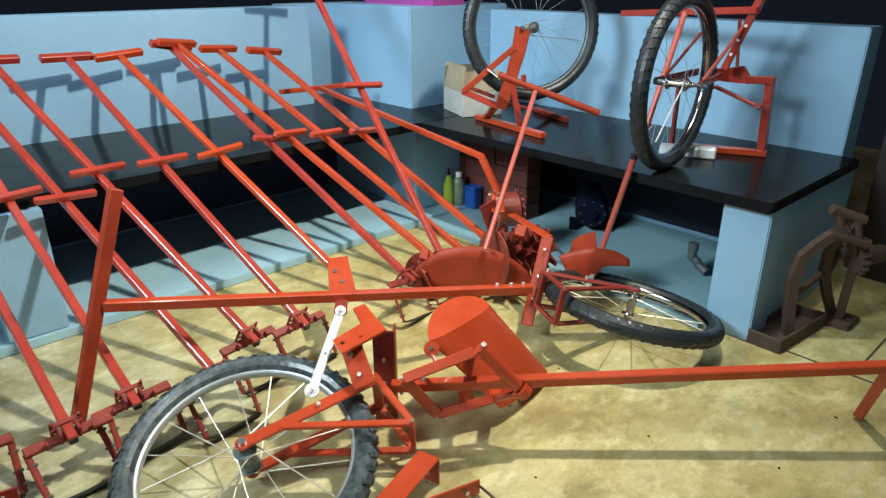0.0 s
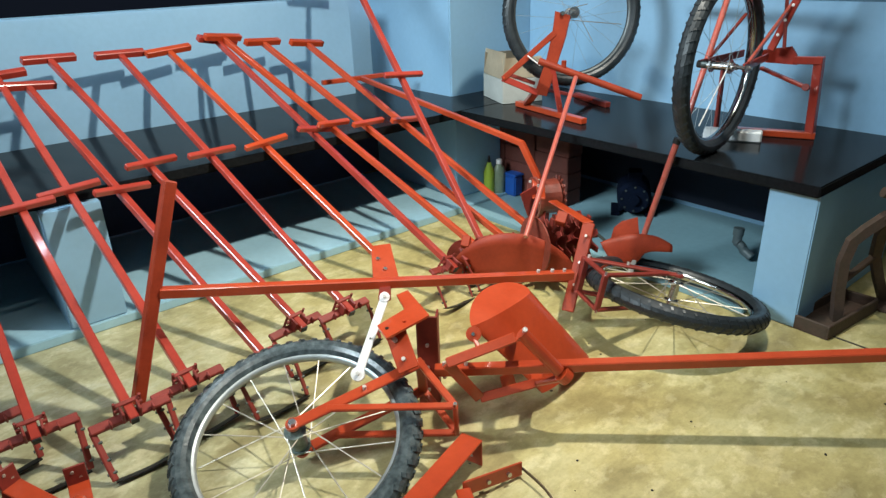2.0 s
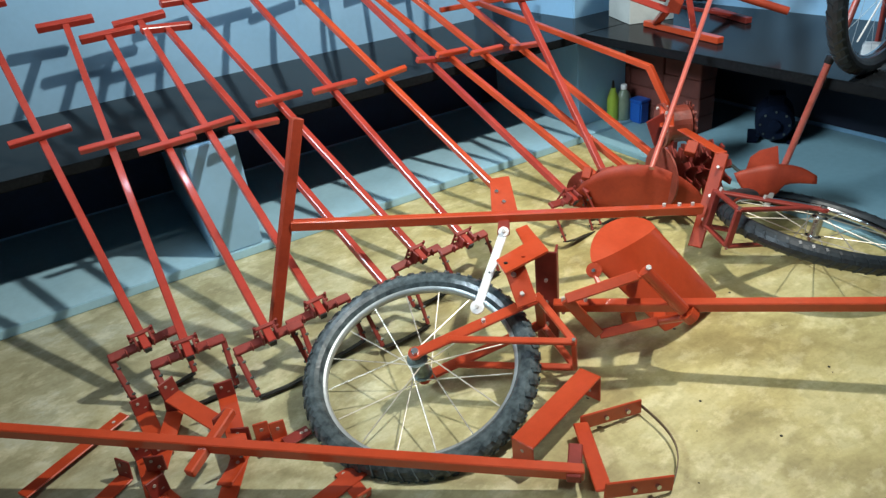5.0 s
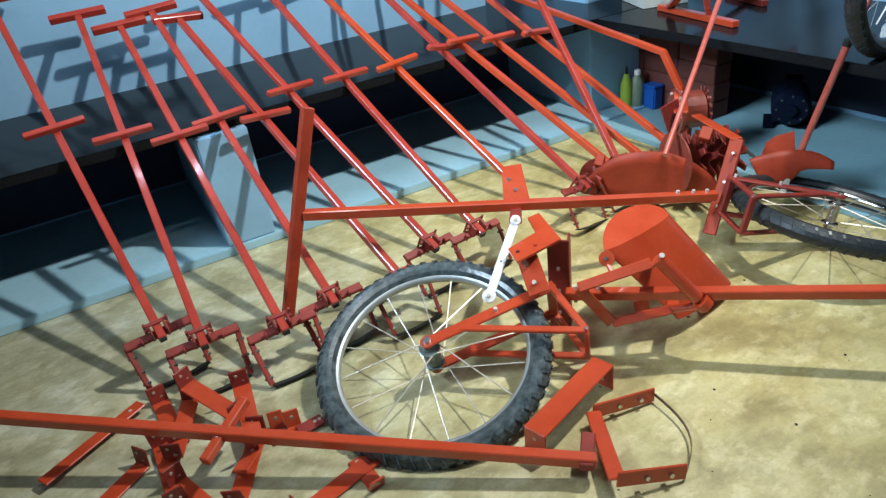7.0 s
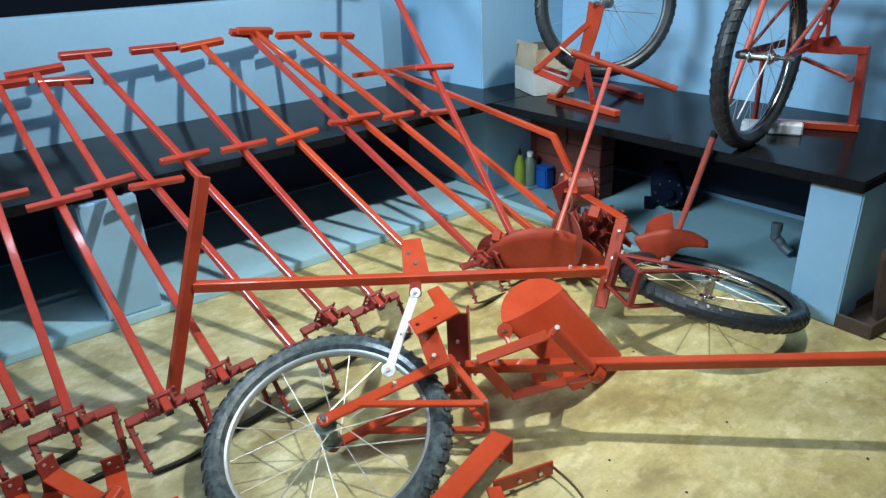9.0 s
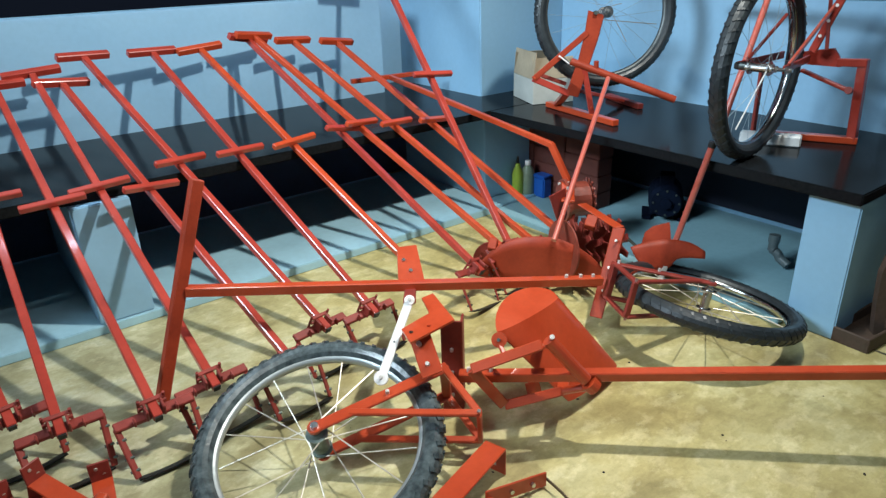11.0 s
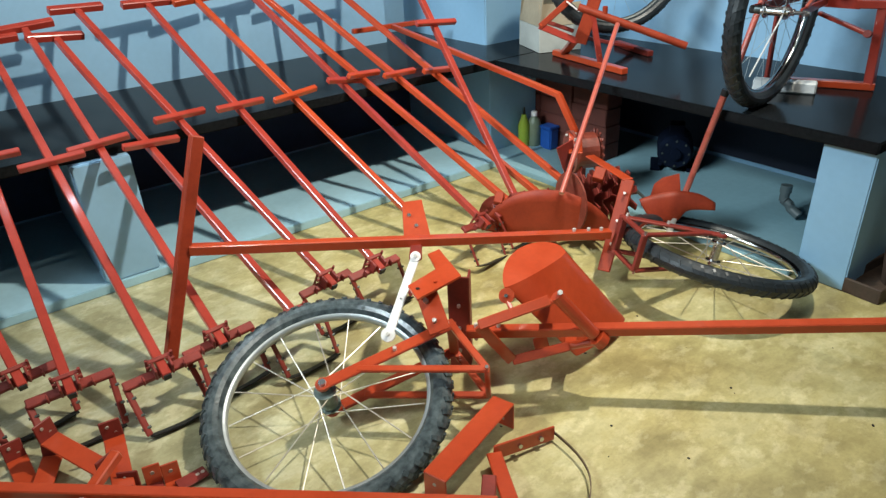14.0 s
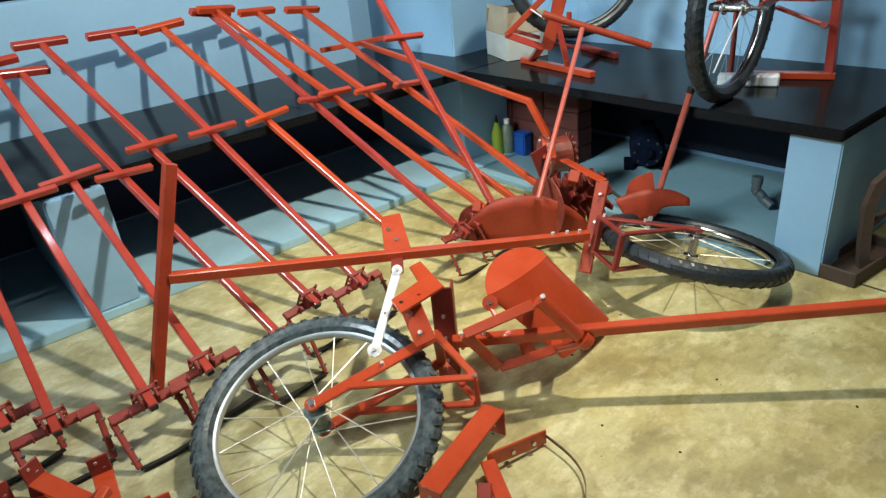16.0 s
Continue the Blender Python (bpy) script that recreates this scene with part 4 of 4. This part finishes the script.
def clip_bracket(length=0.20, width=0.044, rise=0.052):
    """A small folded bracket lying on its web, a drilled flange turned up at each end."""
    t = thing("clip_bracket", (0, 0, 0), "small red folded bracket with two-hole end flanges", "bracket", "loose brackets")
    part("web", bar((-length / 2, 0, 0.003), (length / 2, 0, 0.003), width, 0.005), RED, t)
    for e in (-1, 1):
        x = e * (length / 2 - 0.002)
        # darker red than the web: shade of the turned-away flange, painted
        fl = part("end_flange", bar((x, 0, 0.001), (x + 0.006 * e, 0, rise), 0.005, width, up=(0, 1, 0)), DARKRED, t)
        for z, y in ((rise * 0.35, 0.008), (rise * 0.72, -0.006)):
            part("hole", rod((x + 0.004 * e - 0.0045, y, z), (x + 0.004 * e + 0.0045, y, z), 0.0038, 12), HOLE, fl, "pale bare-edged hole")
    return t


clip = clip_bracket()
clip.matrix_basis = pose(-1.966, -0.856, 0.060, 3, 4, -65.4)
for x, y, z, rx, ry, turn in ((-1.902, -0.944, 0.046, 0, 6, -97.4), (-2.050, -0.860, 0.020, -6, 0, -112.3), (-2.104, -0.975, 0.006, 4, 2, -89.1), (-2.075, -0.800, 0.002, 0, 0, -85.0),
                              (-1.790, -1.240, 0.003, 0, 0, -165.0), (-2.060, -1.110, 0.004, 0, 0, -70.0), (-2.235, -0.965, 0.003, 0, 0, -144.6), (-1.945, -1.065, 0.004, 0, 3, -120.0)):
    copy_thing(clip, pose(x, y, z, rx, ry, turn))


def drilled_bar(at, turn, length, width=0.036, lift=0.004, bend=0.0, tilt=0.0, label="red drilled flat bar lying on the floor"):
    """A flat bar with two holes; bend gives it an upturned end."""
    t = thing("flat_bracket", (at[0], at[1], 0), label, "bracket", "loose brackets")
    d = Vector((math.cos(turn), math.sin(turn), math.tan(tilt))).normalized()
    p = Vector((at[0], at[1], lift + 0.003))
    q = p + d * length
    plate = part("plate", bar(p, q, width, 0.005), RED if (at[0] * 37) % 1 > 0.35 else DARKRED, t)
    w = Vector((-d.y, d.x, 0))
    for k in (0.12, 0.30):
        part("hole", rod(p.lerp(q, k) + Vector((0, 0, 0.0022)), p.lerp(q, k) + Vector((0, 0, 0.0034)), 0.0045, 12), HOLE, plate, "pale bare-edged hole")
    if bend:
        e = q + Vector((d.x * 0.01, d.y * 0.01, bend))
        flap = part("flange", bar(q, e, width, 0.005, up=d), RED, t)
        part("hole", rod(q.lerp(e, 0.6) - d * 0.0035, q.lerp(e, 0.6) + d * 0.0035, 0.0045, 12), HOLE, flap, "pale bare-edged hole")
    return t


for at, q, bend, lift in (
        ((-2.125, -0.698), (-2.364, -0.842), 0.0, 0.020), ((-1.905, -1.013), (-1.971, -1.081), 0.0, 0.010), ((-1.862, -1.040), (-1.850, -0.985), 0.045, 0.0),
        ((-1.826, -1.060), (-1.816, -1.005), 0.045, 0.0), ((-1.750, -1.030), (-1.815, -1.036), 0.0, 0.008), ((-1.735, -1.190), (-1.725, -1.290), 0.03, 0.0)):
    v = Vector((q[0] - at[0], q[1] - at[1]))
    drilled_bar(at, math.atan2(v.y, v.x), v.length, lift=lift, bend=bend, label="red drilled bracket with upturned end" if bend else "red drilled flat bar lying on the floor")

# ---- small things on and under the benches ----
carton = thing("cardboard_box", (0.36, 0.06, Z), "worn cardboard box, white below and brown above, on the bench", "box")
KA, KB = Vector((0.229, -0.044, Z)), Vector((0.318, 0.180, Z))
kx = Vector((0.72, -0.28, 0)).normalized() * 0.20
th = 0.005


def panel(a, b, z0, z1, mtl, name, lean=(0, 0, 0)):
    """An upright board from a to b between two heights, its top pushed over by lean."""
    a0, b0 = Vector(a) + Vector((0, 0, z0)), Vector(b) + Vector((0, 0, z0))
    up = Vector((0, 0, z1 - z0)) + Vector(lean)
    return part(name, sheet([a0, b0, b0 + up, a0 + up], th), mtl, carton)


ring = [KA, KB, KB + kx, KA + kx]
for k in range(4):
    panel(ring[k], ring[(k + 1) % 4], 0.002, 0.112, CARDWHITE, "side_panel")
for k, (ln, hh) in enumerate((((0.006, -0.010, 0), 0.232), ((-0.02, -0.03, 0), 0.215), ((-0.02, 0.02, 0), 0.20), ((0.010, 0.020, 0), 0.205))):
    panel(ring[k], ring[(k + 1) % 4], 0.114, hh, CARD, "flap", ln)
part("bottom", sheet([p + Vector((0, 0, 0.005)) for p in ring], 0.004), CARD, carton)

PLASTIC_W = material("clear_wrap_white", (0.80, 0.80, 0.78), 0.5, vary=0.15, scale=25)
solid("white_packet", bar((0.290, -1.030, Z + 0.019), (0.372, -1.208, Z + 0.019), 0.048, 0.038, bev=0.005), PLASTIC_W, "crumpled white wrapped packet lying on the bench", "packet")

GREENP = material("lime_green_plastic", (0.42, 0.55, 0.05), 0.4, vary=0.1)
BOTTLE = material("cloudy_plastic", (0.25, 0.30, 0.20), 0.35, vary=0.2, scale=20)
BLUEP = material("blue_plastic", (0.02, 0.10, 0.42), 0.4, vary=0.15)


def lathe(profile, at, n=20):
    bm = bmesh.new()
    rings = [[bm.verts.new(Vector(at) + Vector((r * math.cos(2 * math.pi * i / n), r * math.sin(2 * math.pi * i / n), z))) for i in range(n)] for r, z in profile]
    for a, b in zip(rings, rings[1:]):
        for i in range(n):
            j = (i + 1) % n
            bm.faces.new((a[i], a[j], b[j], b[i]))
    bm.faces.new(list(reversed(rings[0])))
    bm.faces.new(rings[-1])
    return bm


bot = thing("plastic_bottle", (0.257, 0.010, 0.025), "cloudy plastic bottle with white cap under the bench", "bottle")
part("body", lathe([(0.030, 0), (0.034, 0.006), (0.034, 0.11), (0.026, 0.135), (0.012, 0.15), (0.012, 0.16)], (0.257, 0.010, 0.025)), BOTTLE, bot, smooth=True)
part("cap", lathe([(0.015, 0.152), (0.015, 0.172), (0.012, 0.175)], (0.257, 0.010, 0.025)), WHITE, bot)
can = thing("plastic_bottle", (0.208, 0.030, 0.035), "lime green plastic bottle standing under the bench", "bottle")
part("body", lathe([(0.024, 0), (0.027, 0.005), (0.027, 0.105), (0.014, 0.14), (0.011, 0.155)], (0.208, 0.030, 0.035)), GREENP, can, smooth=True)
part("cap", lathe([(0.008, 0.155), (0.005, 0.185), (0.003, 0.19)], (0.208, 0.030, 0.035)), BLADE, can)
tub = thing("plastic_tub", (0.295, -0.055, 0.024), "small blue plastic tub under the bench", "tub")
part("body", box(0.266, 0.322, -0.092, -0.020, 0.0245, 0.124, 0.006), BLUEP, tub)
part("lid", box(0.262, 0.326, -0.096, -0.016, 0.1245, 0.136, 0.004), BLUEP, tub)

MAROON = material("dark_red_brick", (0.13, 0.032, 0.021), 0.75, vary=0.3, scale=14, other=(0.10, 0.026, 0.018))
stack = thing("brick_stack", (0.36, -0.32, 0.024), "stack of dark red bricks in the shade under the bench", "bricks")
rnd = random.Random(5)
for row in range(5):
    for k in range(3):
        y = -0.365 + 0.206 * k + rnd.uniform(-0.002, 0.002)
        x = 0.33 + rnd.uniform(-0.003, 0.003)
        part("brick", box(x, x + 0.10, y, y + 0.203, 0.025 + row * 0.079, 0.025 + row * 0.079 + 0.077, 0.003), MAROON, stack)

PUMP = material("dark_blue_machine_paint", (0.004, 0.008, 0.022), 0.85, spec=0.1, vary=0.4, scale=20)
pump = thing("pump_motor", (0.45, -0.66, 0.024), "dark blue electric pump motor standing under the bench", "motor")
PC, PA = Vector((0.432, -0.664, 0.118)), Vector((0.80, 0.60, 0))
part("end_cover", rod(PC - PA * 0.012, PC + PA * 0.012, 0.062, 28, r2=0.074), PUMP, pump, "round bolted end cover")
part("boss", rod(PC - PA * 0.030, PC - PA * 0.010, 0.022, 18), PUMP, pump)
part("body", rod(PC + PA * 0.012, PC + PA * 0.170, 0.064, 24), PUMP, pump)
for k in range(8):
    part("fin", rod(PC + PA * (0.024 + 0.018 * k), PC + PA * (0.029 + 0.018 * k), 0.074, 24), PUMP, pump)
PX = PA.cross(Vector((0, 0, 1)))
for k in range(8):
    a = 2 * math.pi * k / 8
    bolt(PC - PA * 0.010 + PX * 0.054 * math.cos(a) + Vector((0, 0, 0.054 * math.sin(a))), PA, pump, 0.006, GREY, 0.012, "dull bolt head")
for o in (-0.075, 0.075):
    part("foot", bar(PC + PX * o + PA * 0.02 + Vector((0, 0, -0.084)), PC + PX * o + PA * 0.15 + Vector((0, 0, -0.084)), 0.040, 0.018), PUMP, pump)
    part("leg", bar(PC + PX * o * 0.75 + PA * 0.08 + Vector((0, 0, -0.080)), PC + PX * o * 0.5 + PA * 0.08 + Vector((0, 0, -0.035)), 0.070, 0.014), PUMP, pump)
part("terminal_box", bar(PC + PA * 0.05 + Vector((0, 0, 0.085)), PC + PA * 0.12 + Vector((0, 0, 0.085)), 0.060, 0.040), PUMP, pump)

PVC = material("grey_pvc", (0.095, 0.125, 0.13), 0.5, vary=0.2)
pipe = thing("drain_pipe", (0.36, -1.215, 0.024), "short dark grey plastic drain pipe elbow beside the pier", "pipe")
bm = bmesh.new()
run = [Vector((0.372, -1.178, 0.125)), Vector((0.366, -1.180, 0.085))] + [Vector((0.362, -1.180 - 0.035 * math.sin(a), 0.050 + 0.035 * math.cos(a))) for a in (0.35, 0.8, 1.25)] + [Vector((0.360, -1.244, 0.046))]
for p, q in zip(run, run[1:]):
    rod(p, q + (q - p).normalized() * 0.004, 0.017, 16, bm=bm)
part("elbow", bm, PVC, pipe)
part("collar", rod((0.372, -1.178, 0.112), (0.374, -1.177, 0.140), 0.020, 16), PVC, pipe)

# ---- rusted hand machine by the pier ----
rusty = thing("rusty_hand_press", (0.25, -1.65, 0), "rusted cast-iron hand machine on a shallow tray", "machine")
tr = part("tray", bar((0.040, -1.600, 0.008), (0.330, -1.630, 0.008), 0.112, 0.010), RUST, rusty)
for a, b in (((0.036, -1.545), (0.325, -1.572)), ((0.032, -1.658), (0.335, -1.688)), ((0.040, -1.545), (0.036, -1.658)), ((0.328, -1.572), (0.334, -1.688))):
    part("tray_wall", bar((*a, 0.024), (*b, 0.024), 0.010, 0.048), RUST, tr)
arch = [(0.159, -1.635, 0.010), (0.150, -1.626, 0.119), (0.146, -1.622, 0.219), (0.155, -1.631, 0.287), (0.180, -1.655, 0.325), (0.210, -1.686, 0.363), (0.236, -1.712, 0.388)]
part("frame_arm", strip(arch, 0.030, 0.027, (0.7, 0.7, 0)), RUST, rusty, "curved cast-iron arm")
part("frame_arm", strip([(0.226, -1.702, 0.377), (0.250, -1.674, 0.302), (0.290, -1.662, 0.207), (0.340, -1.673, 0.113), (0.413, -1.685, 0.010)], 0.028, 0.024, (0.7, 0.7, 0)), RUST, rusty, "bowed cast-iron leg")
part("tie", bar((0.152, -1.628, 0.150), (0.290, -1.662, 0.207), 0.020, 0.016), RUST, rusty)
part("roller", rod((0.194, -1.670, 0.445), (0.268, -1.744, 0.410), 0.016, 14), RUST, rusty, "wooden-looking rusted roller")
part("roller", rod((0.205, -1.681, 0.369), (0.288, -1.764, 0.333), 0.017, 14), RUST, rusty)
for k in (0.25, 0.75):
    part("bearing", rod(Vector((0.194, -1.670, 0.450)).lerp(Vector((0.268, -1.744, 0.415)), k), Vector((0.205, -1.681, 0.369)).lerp(Vector((0.288, -1.764, 0.333)), k), 0.013, 12), RUST, rusty)
hub_c = Vector((0.340, -1.730, 0.264))
ga = Vector((0.75, -0.55, 0.1)).normalized()
part("gear", rod(hub_c - ga * 0.012, hub_c + ga * 0.012, 0.050, 26), RUST, rusty)
for k in range(14):
    a = 2 * math.pi * k / 14
    g = frame_of((0, 0, 0), ga) @ Vector((math.cos(a), math.sin(a), 0))
    part("tooth", bar(hub_c + g * 0.046, hub_c + g * 0.060, 0.012, 0.020, up=ga), RUST, rusty)
part("head", rod(hub_c + ga * 0.010, hub_c + ga * 0.090, 0.036, 16, r2=0.028), RUST, rusty)
part("bracket", bar((0.236, -1.712, 0.388), hub_c, 0.030, 0.024), RUST, rusty)
part("post", bar(hub_c, (hub_c.x + 0.06, hub_c.y + 0.02, 0.010), 0.026, 0.026), RUST, rusty)
part("foot", box(hub_c.x, hub_c.x + 0.12, hub_c.y - 0.03, hub_c.y + 0.07, 0.0, 0.016, 0.004), RUST, rusty)
part("foot_rod", rod((0.404, -1.688, 0.012), (0.415, -1.748, 0.010), 0.009, 10), RUST, rusty)


# ---- grit and crumbs on the floor ----
CRUMB = material("dark_crumbs", (0.03, 0.025, 0.02), 0.9, vary=0.3)
rnd = random.Random(11)
bm = bmesh.new()
spots = [(-0.81, -1.22), (-0.785, -1.27), (-0.27, -1.68), (-0.56, -1.43), (-0.62, -1.60), (-1.03, -1.56), (-0.95, -1.50)]
spots += [(rnd.uniform(-1.5, 0.4), rnd.uniform(-1.95, -0.75)) for k in range(26)]
for x, y in spots:
    big = rnd.choice((0.0014, 0.0018, 0.0022, 0.0032))
    m = Matrix.Translation((x, y, big * 0.35)) @ Matrix.Rotation(rnd.uniform(0, 6), 4, "Z") @ Matrix.Diagonal((big * rnd.uniform(1, 2.2), big, big * 0.6, 1))
    bmesh.ops.create_icosphere(bm, subdivisions=1, radius=1, matrix=m)
solid("floor_crumbs", bm, CRUMB, "small dark crumbs scattered over the floor", "crumbs", "stuff")
